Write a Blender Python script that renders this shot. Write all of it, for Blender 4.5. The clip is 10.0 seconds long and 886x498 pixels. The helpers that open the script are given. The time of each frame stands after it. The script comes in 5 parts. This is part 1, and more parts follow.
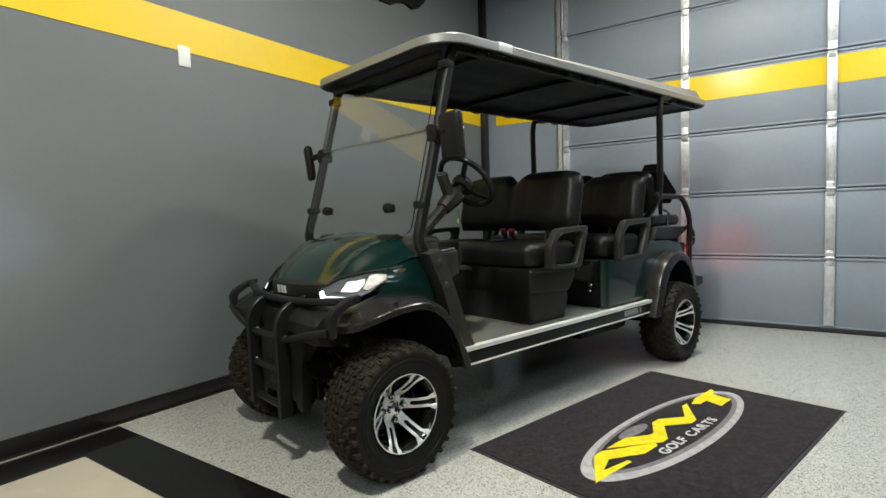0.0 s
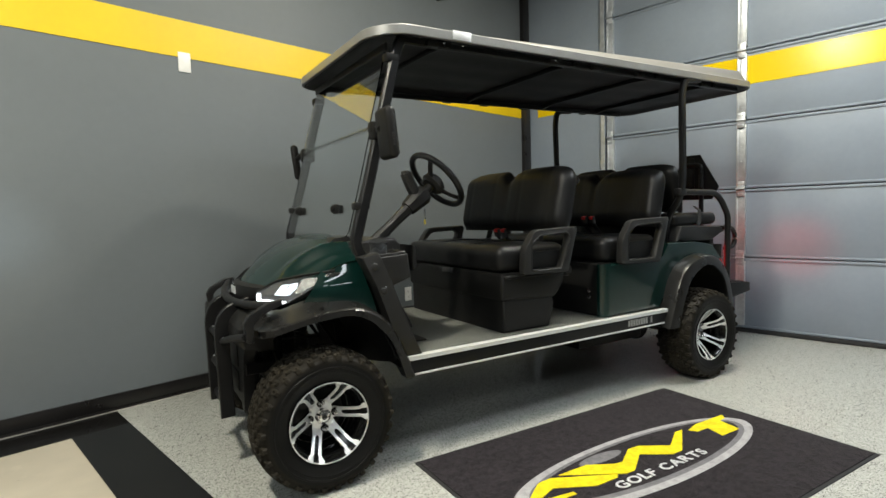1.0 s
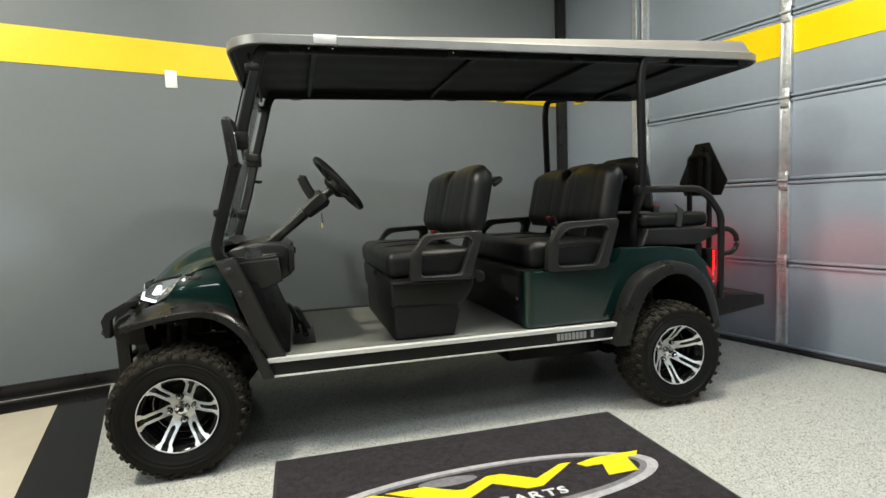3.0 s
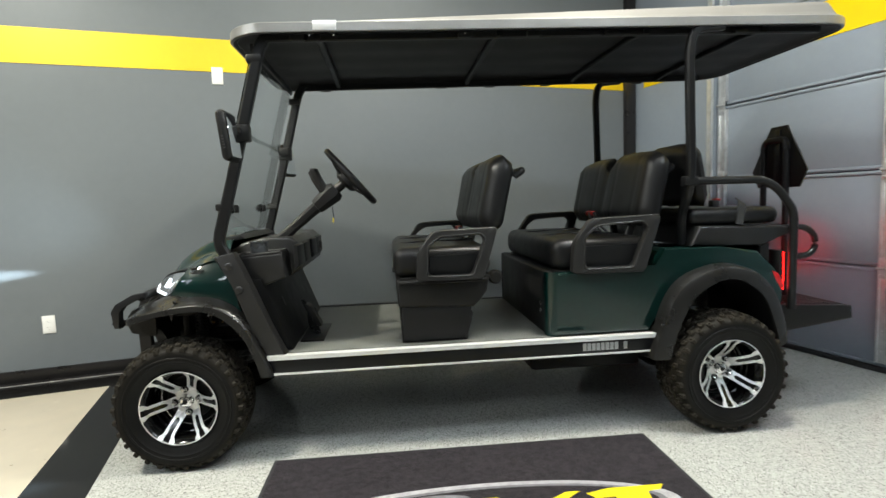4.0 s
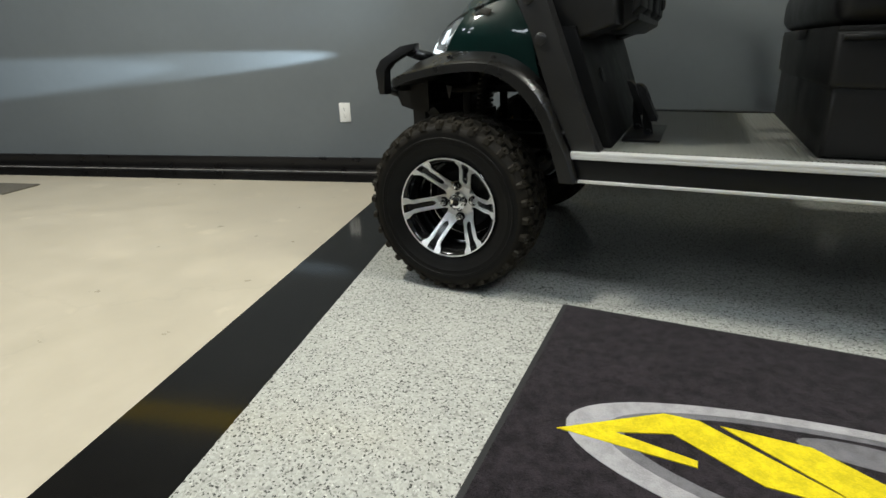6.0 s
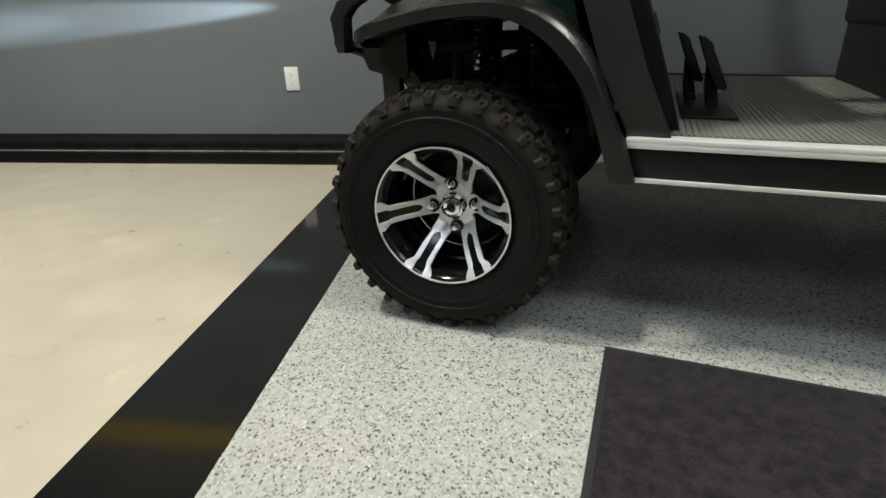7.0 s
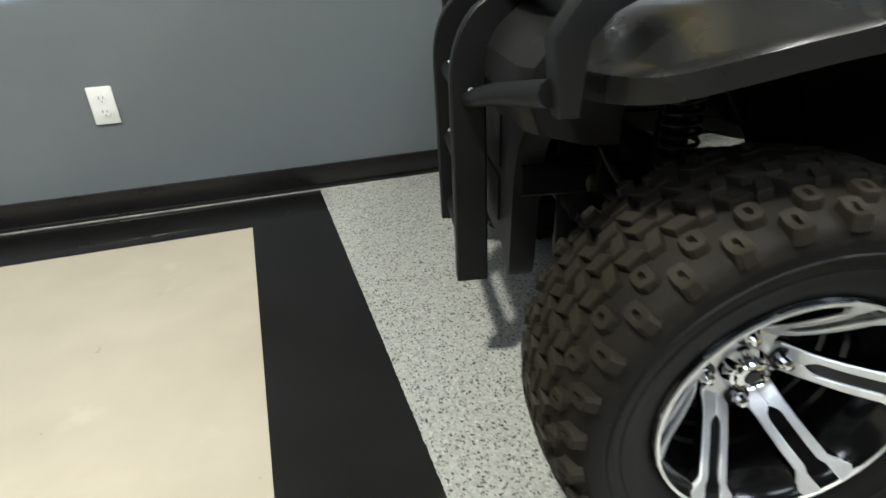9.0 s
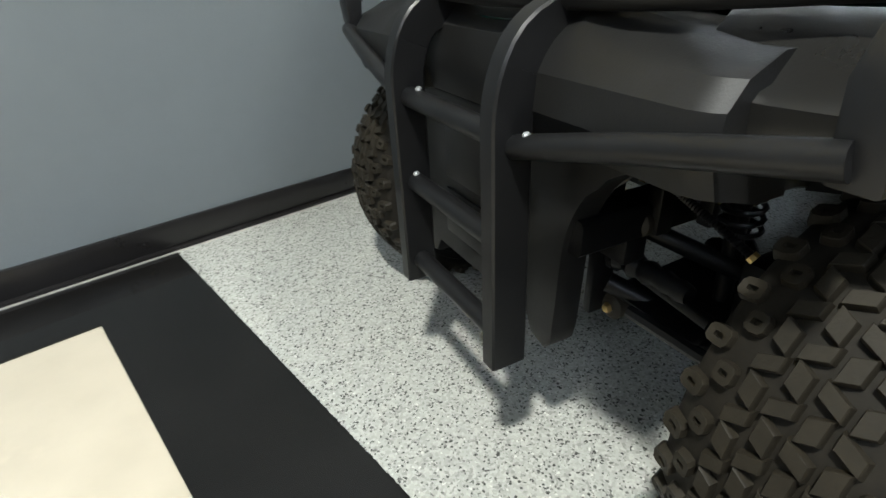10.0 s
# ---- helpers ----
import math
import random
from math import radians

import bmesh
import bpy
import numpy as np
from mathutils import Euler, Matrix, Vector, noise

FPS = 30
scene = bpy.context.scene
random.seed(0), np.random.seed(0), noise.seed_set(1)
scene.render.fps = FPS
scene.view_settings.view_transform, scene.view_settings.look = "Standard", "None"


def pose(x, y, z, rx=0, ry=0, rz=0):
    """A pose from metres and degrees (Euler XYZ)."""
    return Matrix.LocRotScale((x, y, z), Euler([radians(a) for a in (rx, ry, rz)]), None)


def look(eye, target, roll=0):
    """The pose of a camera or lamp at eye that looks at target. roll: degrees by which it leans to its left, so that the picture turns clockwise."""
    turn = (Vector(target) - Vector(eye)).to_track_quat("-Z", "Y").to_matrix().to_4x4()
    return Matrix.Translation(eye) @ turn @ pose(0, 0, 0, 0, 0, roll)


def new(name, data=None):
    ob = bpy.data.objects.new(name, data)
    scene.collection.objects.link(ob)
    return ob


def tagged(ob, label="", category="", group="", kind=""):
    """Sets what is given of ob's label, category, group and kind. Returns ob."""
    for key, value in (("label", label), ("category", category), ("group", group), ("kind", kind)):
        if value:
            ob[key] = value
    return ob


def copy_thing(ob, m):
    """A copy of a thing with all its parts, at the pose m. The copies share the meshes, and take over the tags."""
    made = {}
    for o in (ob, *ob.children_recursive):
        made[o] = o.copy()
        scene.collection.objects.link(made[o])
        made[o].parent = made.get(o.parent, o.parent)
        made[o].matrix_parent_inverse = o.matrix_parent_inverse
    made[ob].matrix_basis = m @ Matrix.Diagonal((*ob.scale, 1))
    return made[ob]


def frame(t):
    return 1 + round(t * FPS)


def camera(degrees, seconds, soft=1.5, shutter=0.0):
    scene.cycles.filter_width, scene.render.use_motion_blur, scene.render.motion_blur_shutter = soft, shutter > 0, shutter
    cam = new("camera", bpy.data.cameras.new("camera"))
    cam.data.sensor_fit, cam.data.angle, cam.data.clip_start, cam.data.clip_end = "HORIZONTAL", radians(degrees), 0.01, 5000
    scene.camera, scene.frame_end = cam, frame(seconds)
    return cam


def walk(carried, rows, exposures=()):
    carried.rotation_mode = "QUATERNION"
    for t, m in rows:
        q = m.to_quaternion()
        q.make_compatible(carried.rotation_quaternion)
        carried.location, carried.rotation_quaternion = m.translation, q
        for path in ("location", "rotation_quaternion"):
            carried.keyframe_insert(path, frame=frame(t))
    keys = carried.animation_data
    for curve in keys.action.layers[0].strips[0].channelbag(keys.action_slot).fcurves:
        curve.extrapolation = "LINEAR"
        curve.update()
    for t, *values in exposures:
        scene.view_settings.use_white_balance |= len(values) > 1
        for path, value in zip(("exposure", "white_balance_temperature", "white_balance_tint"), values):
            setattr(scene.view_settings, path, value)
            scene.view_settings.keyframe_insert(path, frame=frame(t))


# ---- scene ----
import random
cam = camera(80.1, 10.0, 1.5, 0.25)
PATH = [
    (0, (-1.251, -2.944, 1.031), (0.397, -1.816, 0.914), -1.6),
    (0.5, (-0.998, -3.175, 1.038), (0.525, -1.884, 0.919), -1.6),
    (1, (-0.739, -3.363, 1.051), (0.674, -1.954, 0.917), -1.6),
    (1.5, (-0.489, -3.568, 1.052), (0.848, -2.088, 0.908), -1.6),
    (2, (-0.246, -3.798, 1.064), (0.898, -2.163, 0.915), -1.7),
    (2.5, (0.036, -3.948, 1.075), (1.075, -2.246, 0.924), -1.8),
    (2.7, (0.139, -4.003, 1.089), (1.161, -2.291, 0.929), -1.9),
    (3.8, (0.586, -4.059, 1.066), (1.327, -2.208, 0.909), -1.8),
    (4, (0.68, -4.027, 1.083), (1.339, -2.147, 0.905), -1.9),
    (4.5, (0.764, -3.869, 1.022), (1.019, -1.893, 0.853), -1.6),
    (5, (0.695, -3.604, 0.908), (0.586, -1.621, 0.674), -1.4),
    (5.5, (0.677, -3.359, 0.779), (0.34, -1.459, 0.254), -1.9),
    (6, (0.627, -3.190, 0.726), (0.249, -1.358, 0.018), -1.6),
    (6.2, (0.587, -3.090, 0.716), (0.222, -1.276, -0.046), -1.6),
    (7.3, (0.407, -2.620, 0.674), (0.271, -0.809, -0.162), -1.45),
    (7.5, (0.363, -2.564, 0.680), (0.299, -0.755, -0.169), -1.40),
    (8, (0.231, -2.404, 0.694), (0.437, -0.621, -0.187), -1.44),
    (8.5, (0.034, -2.170, 0.700), (0.383, -0.429, -0.218), -1.72),
    (9, (-0.175, -1.954, 0.724), (0.396, -0.278, -0.206), -1.58),
    (9.5, (-0.243, -1.710, 0.719), (0.583, -0.152, -0.224), -1.62),
    (10, (-0.307, -1.569, 0.736), (0.840, -0.241, -0.224), -1.76),
]
EXPOSURES = [(0, -0.26, 6650, 10), (0.5, -0.21, 6750, 10), (2.5, 0.01, 6850, 10), (4.0, 0.24, 6600, 10), (4.5, 0.32, 6550, 10), (5.0, 0.07, 6550, 10), (5.5, -0.20, 6450, 10), (6.0, -0.44, 6500, 10), (7.5, -0.36, 6650, 10), (8.0, -0.22, 6650, 10), (8.5, 0.06, 6450, 10), (9.0, 0.08, 6350, 10), (9.5, 0.32, 6250, 10), (10.0, 0.62, 6150, 10)]
walk(cam, [(t, look(eye, target, roll)) for t, eye, target, roll in PATH], EXPOSURES)


# ---------------------------------------------------------------- world and lamps
world = bpy.data.worlds.new("world")
scene.world = world
world.use_nodes = True
world.node_tree.nodes["Background"].inputs[0].default_value = (0.6, 0.68, 0.8, 1)
world.node_tree.nodes["Background"].inputs[1].default_value = 0.02


def area_lamp(name, x, y, z, sx, sy, watts, colour=(0.965, 0.99, 0.94)):
    d = bpy.data.lights.new(name, "AREA")
    d.shape, d.size, d.size_y, d.energy, d.color = "RECTANGLE", sx, sy, watts, colour
    ob = new(name, d)
    ob.matrix_world = pose(x, y, z)
    return ob


CEIL = 3.75
# Unseen; most are placed from shadows and reflections, (2.9, -3.9) to brighten the door.
for lx, ly, w in ((-4.3, -2.7, 44), (-1.2, -1.95, 150), (1.25, -1.75, 36), (2.3, -2.35, 84), (-4.4, -4.8, 50), (-2.8, -3.9, 26), (0.5, -3.6, 22), (2.9, -3.9, 62), (-0.6, -5.4, 18), (1.3, -6.3, 18)):
    # the cool ones are widened and tinted to add bluish fill light
    cool = lx < -2 or ly < -3.3
    area_lamp("ceiling_lamp", lx, ly, 3.5, 1.2 if cool else 0.24, 0.36 if cool else 0.20, w, (0.85, 0.95, 1.04) if cool else (0.99, 0.985, 0.875))


def head_beam(v, watts, size, squash, blend, rise, side):
    """A headlight's beam: a flattened cone that leaves the lens at (-0.2, v, 0.765) of the cart, aimed ahead."""
    d = bpy.data.lights.new("headlight_beam", "SPOT")
    d.energy, d.spot_size, d.spot_blend, d.shadow_soft_size, d.color = watts, radians(size), blend, 0.015, (0.72, 0.88, 1.0)
    ob = new("headlight_beam", d)
    m = pose(0.4665, -1.10, 0.0005, 0, 0, -13.6) @ look((-0.2, v, 0.765), (-5.2, v + side, 0.765 + rise))
    ob.matrix_world = m @ Matrix.Diagonal((1, squash, 1, 1))


def tail_beam(v):
    """A tail light's red beam, thrown backwards from its lens."""
    d = bpy.data.lights.new("tail_light_beam", "SPOT")
    d.energy, d.spot_size, d.spot_blend, d.shadow_soft_size, d.color = 15, radians(34), 1.0, 0.02, (1.0, 0.03, 0.05)
    ob = new("tail_light_beam", d)
    ob.matrix_world = pose(0.4665, -1.10, 0.0005, 0, 0, -13.6) @ look((2.768, v, 0.70), (4.0, v, 0.72))


for v in (-0.437, 0.437):
    tail_beam(v)
for v in (-0.335, 0.335):
    head_beam(v, 600, 48, 0.10, 0.45, -0.22, 0)
    head_beam(v, 44, 84, 0.5, 1.0, 1.2, 0)


# ---------------------------------------------------------------- materials
MATS = {}


def nodes_of(name):
    m = bpy.data.materials.new(name)
    m.use_nodes = True
    MATS[name] = m
    nt = m.node_tree
    return m, nt, nt.nodes["Principled BSDF"]


def pm(name, col, rough=0.5, metal=0.0, var=0.12, scale=6.0, bump=0.1, bscale=250.0, coat=0.0, spec=0.5, rvar=0.1, col2=None, dist=0.002, flake=0.0):
    """A painted, moulded or metal surface: colour mottled at two scales, uneven gloss, fine relief."""
    m, nt, b = nodes_of(name)
    N, L = nt.nodes, nt.links
    tc = N.new("ShaderNodeTexCoord")
    n1 = N.new("ShaderNodeTexNoise")
    n1.inputs["Scale"].default_value, n1.inputs["Detail"].default_value = scale, 6
    n2 = N.new("ShaderNodeTexNoise")
    n2.inputs["Scale"].default_value, n2.inputs["Detail"].default_value = scale * 14, 3
    L.new(tc.outputs["Object"], n1.inputs["Vector"])
    L.new(tc.outputs["Object"], n2.inputs["Vector"])
    add = N.new("ShaderNodeMath")
    add.operation = "MULTIPLY_ADD"
    add.inputs[1].default_value = 0.35
    L.new(n2.outputs[0], add.inputs[0])
    L.new(n1.outputs[0], add.inputs[2])
    mix = N.new("ShaderNodeMix")
    mix.data_type = "RGBA"
    c2 = col2 or tuple(c * (1 - 2 * var) for c in col)
    c1 = tuple(min(1, c * (1 + var)) for c in col)
    mix.inputs[6].default_value, mix.inputs[7].default_value = (*c2, 1), (*c1, 1)
    mr = N.new("ShaderNodeMapRange")
    mr.inputs[1].default_value, mr.inputs[2].default_value = 0.4, 0.95
    L.new(add.outputs[0], mr.inputs[0])
    L.new(mr.outputs[0], mix.inputs[0])
    L.new(mix.outputs[2], b.inputs["Base Color"])
    rr = N.new("ShaderNodeMapRange")
    rr.inputs[3].default_value, rr.inputs[4].default_value = max(0.02, rough - rvar), min(1, rough + rvar)
    L.new(n1.outputs[0], rr.inputs[0])
    L.new(rr.outputs[0], b.inputs["Roughness"])
    b.inputs["Metallic"].default_value = metal
    b.inputs["Specular IOR Level"].default_value = spec
    b.inputs["Coat Weight"].default_value = coat
    b.inputs["Coat Roughness"].default_value = 0.04
    if bump:
        n3 = N.new("ShaderNodeTexNoise")
        n3.inputs["Scale"].default_value, n3.inputs["Detail"].default_value = bscale, 4
        L.new(tc.outputs["Object"], n3.inputs["Vector"])
        bp = N.new("ShaderNodeBump")
        bp.inputs["Strength"].default_value, bp.inputs["Distance"].default_value = bump, dist
        L.new(n3.outputs[0], bp.inputs["Height"])
        L.new(bp.outputs[0], b.inputs["Normal"])
    return m


def glow(name, col, strength):
    m, nt, b = nodes_of(name)
    b.inputs["Base Color"].default_value = (*col, 1)
    b.inputs["Emission Color"].default_value = (*col, 1)
    b.inputs["Emission Strength"].default_value = strength
    return m


def glass(name, col=(1, 1, 1), rough=0.02, ior=1.45):
    m, nt, b = nodes_of(name)
    b.inputs["Base Color"].default_value = (*col, 1)
    b.inputs["Transmission Weight"].default_value = 1
    b.inputs["Roughness"].default_value = rough
    b.inputs["IOR"].default_value = ior
    return m


def flake_floor(name):
    """Broadcast-flake epoxy: grey base with pale and dark chips under a clear, slightly rippled coat."""
    m, nt, b = nodes_of(name)
    N, L = nt.nodes, nt.links
    tc = N.new("ShaderNodeTexCoord")
    wob = N.new("ShaderNodeTexNoise")
    wob.inputs["Scale"].default_value = 60
    L.new(tc.outputs["Object"], wob.inputs["Vector"])
    vm = N.new("ShaderNodeVectorMath")
    vm.operation = "MULTIPLY_ADD"
    vm.inputs[1].default_value = (0.006, 0.006, 0.0)
    L.new(wob.outputs["Color"], vm.inputs[0])
    L.new(tc.outputs["Object"], vm.inputs[2])
    layers = []
    for sc, stops in ((210, ((0.0, 0.31), (0.10, 0.39), (0.36, 0.44), (0.76, 0.50))), (265, ((0.0, 0.085), (0.05, 0.16), (0.10, 0.64), (0.112, 0.40)))):
        v = N.new("ShaderNodeTexVoronoi")
        v.inputs["Scale"].default_value = sc
        L.new(vm.outputs[0], v.inputs["Vector"])
        sp = N.new("ShaderNodeSeparateColor")
        L.new(v.outputs["Color"], sp.inputs[0])
        cr = N.new("ShaderNodeValToRGB")
        cr.color_ramp.interpolation = "CONSTANT"
        while len(cr.color_ramp.elements) < len(stops):
            cr.color_ramp.elements.new(0.5)
        for e, (p, g) in zip(cr.color_ramp.elements, stops):
            e.position, e.color = p, (g * 0.96, g * 0.96, g * 0.885, 1)
        L.new(sp.outputs[0], cr.inputs[0])
        layers.append((sp, cr))
    # the dark and the few white chips lie whole on the grey ground
    chip = N.new("ShaderNodeMath")
    chip.operation = "LESS_THAN"
    chip.inputs[1].default_value = 0.112
    L.new(layers[1][0].outputs[0], chip.inputs[0])
    mx = N.new("ShaderNodeMix")
    mx.data_type = "RGBA"
    L.new(chip.outputs[0], mx.inputs[0])
    L.new(layers[0][1].outputs[0], mx.inputs[6])
    L.new(layers[1][1].outputs[0], mx.inputs[7])
    last = mx.outputs[2]
    L.new(last, b.inputs["Base Color"])
    n = N.new("ShaderNodeTexNoise")
    n.inputs["Scale"].default_value, n.inputs["Detail"].default_value = 45, 5
    L.new(tc.outputs["Object"], n.inputs["Vector"])
    bp = N.new("ShaderNodeBump")
    bp.inputs["Strength"].default_value, bp.inputs["Distance"].default_value = 0.06, 0.004
    L.new(n.outputs[0], bp.inputs["Height"])
    L.new(bp.outputs[0], b.inputs["Normal"])
    b.inputs["Roughness"].default_value = 0.16
    b.inputs["Specular IOR Level"].default_value = 0.5
    return m


def concrete(name):
    """Polished, sealed concrete: warm beige with soft clouds, pale scuffs and a fine crack."""
    m, nt, b = nodes_of(name)
    N, L = nt.nodes, nt.links
    tc = N.new("ShaderNodeTexCoord")
    n1, n2, n3 = (N.new("ShaderNodeTexNoise") for _ in range(3))
    for n, sc, d in ((n1, 2.2, 7), (n2, 9.0, 8), (n3, 90.0, 4)):
        n.inputs["Scale"].default_value, n.inputs["Detail"].default_value = sc, d
        L.new(tc.outputs["Object"], n.inputs["Vector"])
    cr = N.new("ShaderNodeValToRGB")
    els = cr.color_ramp.elements
    els[0].position, els[0].color = 0.3, (0.462, 0.412, 0.326, 1)
    els[1].position, els[1].color = 0.72, (0.520, 0.463, 0.368, 1)
    L.new(n1.outputs[0], cr.inputs[0])
    cr2 = N.new("ShaderNodeValToRGB")
    cr2.color_ramp.elements[0].position, cr2.color_ramp.elements[0].color = 0.35, (0.95, 0.95, 0.94, 1)
    cr2.color_ramp.elements[1].position, cr2.color_ramp.elements[1].color = 0.68, (1.03, 1.03, 1.03, 1)
    L.new(n2.outputs[0], cr2.inputs[0])
    mx = N.new("ShaderNodeMix")
    mx.data_type, mx.blend_type = "RGBA", "MULTIPLY"
    mx.inputs[0].default_value = 1
    L.new(cr.outputs[0], mx.inputs[6])
    L.new(cr2.outputs[0], mx.inputs[7])
    vo = N.new("ShaderNodeTexVoronoi")
    vo.feature = "DISTANCE_TO_EDGE"
    vo.inputs["Scale"].default_value = 0.3
    wv = N.new("ShaderNodeVectorMath")
    wv.operation = "MULTIPLY_ADD"
    wv.inputs[1].default_value = (0.25, 0.25, 0.0)
    L.new(n2.outputs["Color"], wv.inputs[0])
    L.new(tc.outputs["Object"], wv.inputs[2])
    L.new(wv.outputs[0], vo.inputs["Vector"])
    crk = N.new("ShaderNodeMapRange")
    crk.inputs[1].default_value, crk.inputs[2].default_value = 0.0, 0.004
    crk.inputs[3].default_value, crk.inputs[4].default_value = 0.95, 1.0
    L.new(vo.outputs["Distance"], crk.inputs[0])
    n4 = N.new("ShaderNodeTexNoise")
    n4.inputs["Scale"].default_value, n4.inputs["Detail"].default_value = 5.5, 9
    L.new(tc.outputs["Object"], n4.inputs["Vector"])
    sc4 = N.new("ShaderNodeMapRange")
    sc4.inputs[1].default_value, sc4.inputs[2].default_value = 0.64, 0.72
    sc4.inputs[3].default_value, sc4.inputs[4].default_value = 1.0, 1.13
    L.new(n4.outputs[0], sc4.inputs[0])
    mu = N.new("ShaderNodeMath")
    mu.operation = "MULTIPLY"
    L.new(crk.outputs[0], mu.inputs[0])
    L.new(sc4.outputs[0], mu.inputs[1])
    mx2 = N.new("ShaderNodeVectorMath")
    mx2.operation = "SCALE"
    L.new(mx.outputs[2], mx2.inputs[0])
    L.new(mu.outputs[0], mx2.inputs["Scale"])
    L.new(mx2.outputs[0], b.inputs["Base Color"])
    rr = N.new("ShaderNodeMapRange")
    rr.inputs[3].default_value, rr.inputs[4].default_value = 0.18, 0.5
    L.new(n2.outputs[0], rr.inputs[0])
    L.new(rr.outputs[0], b.inputs["Roughness"])
    bp = N.new("ShaderNodeBump")
    bp.inputs["Strength"].default_value, bp.inputs["Distance"].default_value = 0.06, 0.002
    L.new(n3.outputs[0], bp.inputs["Height"])
    L.new(bp.outputs[0], b.inputs["Normal"])
    return m


def carpet(name, col, k=0.18):
    m, nt, b = nodes_of(name)
    N, L = nt.nodes, nt.links
    tc = N.new("ShaderNodeTexCoord")
    n1, n2 = N.new("ShaderNodeTexNoise"), N.new("ShaderNodeTexNoise")
    for n, sc, d in ((n1, 38, 8), (n2, 420, 3)):
        n.inputs["Scale"].default_value, n.inputs["Detail"].default_value = sc, d
        L.new(tc.outputs["Object"], n.inputs["Vector"])
    ad = N.new("ShaderNodeMath")
    ad.operation = "MULTIPLY_ADD"
    ad.inputs[1].default_value = 1.0
    L.new(n1.outputs[0], ad.inputs[0])
    L.new(n2.outputs[0], ad.inputs[2])
    mr = N.new("ShaderNodeMapRange")
    mr.inputs[1].default_value, mr.inputs[2].default_value = 0.82, 1.18
    L.new(ad.outputs[0], mr.inputs[0])
    mx = N.new("ShaderNodeMix")
    mx.data_type = "RGBA"
    mx.inputs[6].default_value, mx.inputs[7].default_value = (*[c * (1 - k) for c in col], 1), (*[c * (1 + k) for c in col], 1)
    L.new(mr.outputs[0], mx.inputs[0])
    L.new(mx.outputs[2], b.inputs["Base Color"])
    b.inputs["Roughness"].default_value = 0.95
    b.inputs["Specular IOR Level"].default_value = 0.15
    b.inputs["Sheen Weight"].default_value = 0.05
    bp = N.new("ShaderNodeBump")
    bp.inputs["Strength"].default_value, bp.inputs["Distance"].default_value = 0.7, 0.004
    L.new(n2.outputs[0], bp.inputs["Height"])
    L.new(bp.outputs[0], b.inputs["Normal"])
    return m


dark_wall = pm("dark_wall_paint", (0.05, 0.052, 0.055), 0.6, var=0.06, scale=1.5, bump=0.2, bscale=120)
wall_paint = pm("grey_wall_paint", (0.147, 0.164, 0.174), 0.45, spec=0.28, var=0.04, scale=1.5, bump=0.25, bscale=120, dist=0.0015)
stripe_paint = pm("yellow_stripe_paint", (0.80, 0.55, 0.006), 0.45, var=0.04, scale=2, bump=0.2, bscale=120, dist=0.0015)
yellow_paint = pm("yellow_wall_paint", (0.80, 0.55, 0.006), 0.20, var=0.04, scale=2, bump=0.0, rvar=0.04)
door_paint = pm("blue_grey_door_paint", (0.24, 0.28, 0.33), 0.50, var=0.05, scale=2, bump=0.2, bscale=60, dist=0.001)
ceiling_paint = pm("grey_ceiling_paint", (0.11, 0.11, 0.11), 0.7, var=0.03, scale=3, bump=0.1)
black_trim = pm("black_rubber_base", (0.012, 0.011, 0.011), 0.3, var=0.15, scale=8, bump=0.08, bscale=90)
black_floor = pm("black_floor_paint", (0.0085, 0.0080, 0.0075), 0.09, spec=0.36, var=0.2, scale=5, bump=0.02, bscale=70, rvar=0.04)
caulk = pm("pale_caulk", (0.45, 0.43, 0.40), 0.35, var=0.2, scale=15)
epoxy = flake_floor("flake_epoxy")
slab = concrete("sealed_concrete")
galv = pm("galvanised_steel", (0.66, 0.68, 0.69), 0.42, 0.75, var=0.12, scale=25, bump=0.05, rvar=0.12)
plate_white = pm("white_plastic", (0.78, 0.78, 0.76), 0.35, var=0.03, scale=20, bump=0.02)
slot_dark = pm("dark_slot", (0.03, 0.03, 0.03), 0.6)
mat_pile = carpet("charcoal_carpet_pile", (0.020, 0.016, 0.019), 0.55)
mat_yellow = carpet("yellow_carpet_pile", (0.72, 0.58, 0.012))
mat_grey = carpet("pale_grey_carpet_pile", (0.36, 0.35, 0.36))
mat_mid = carpet("mid_grey_carpet_pile", (0.16, 0.155, 0.165))
mat_white = carpet("white_carpet_pile", (0.62, 0.62, 0.62))
mat_rubber = pm("mat_rubber_border", (0.016, 0.016, 0.017), 0.75, bump=0.3, bscale=300)

green = pm("dark_green_metallic_paint", (0.0010, 0.0155, 0.0127), 0.38, 0.0, var=0.08, scale=40, bump=0.0, coat=1.0, spec=0.12, rvar=0.05)
plastic = pm("black_grained_plastic", (0.010, 0.0098, 0.0096), 0.46, spec=0.26, var=0.12, scale=9, bump=0.25, bscale=420, dist=0.0008)
plastic_grey = pm("charcoal_grained_plastic", (0.018, 0.0175, 0.017), 0.40, spec=0.4, var=0.12, scale=9, bump=0.3, bscale=420, dist=0.0008)
flare_plastic = pm("grained_flare_plastic", (0.0125, 0.012, 0.0112), 0.29, spec=0.48, var=0.12, scale=9, bump=0.2, bscale=420, dist=0.0006)
steel_black = pm("black_powder_coat", (0.008, 0.008, 0.0085), 0.40, spec=0.3, var=0.15, scale=12, bump=0.15, bscale=500, dist=0.0005)
spring_black = pm("satin_black_spring", (0.006, 0.006, 0.0065), 0.35, spec=0.4, var=0.2, scale=20, bump=0.05)
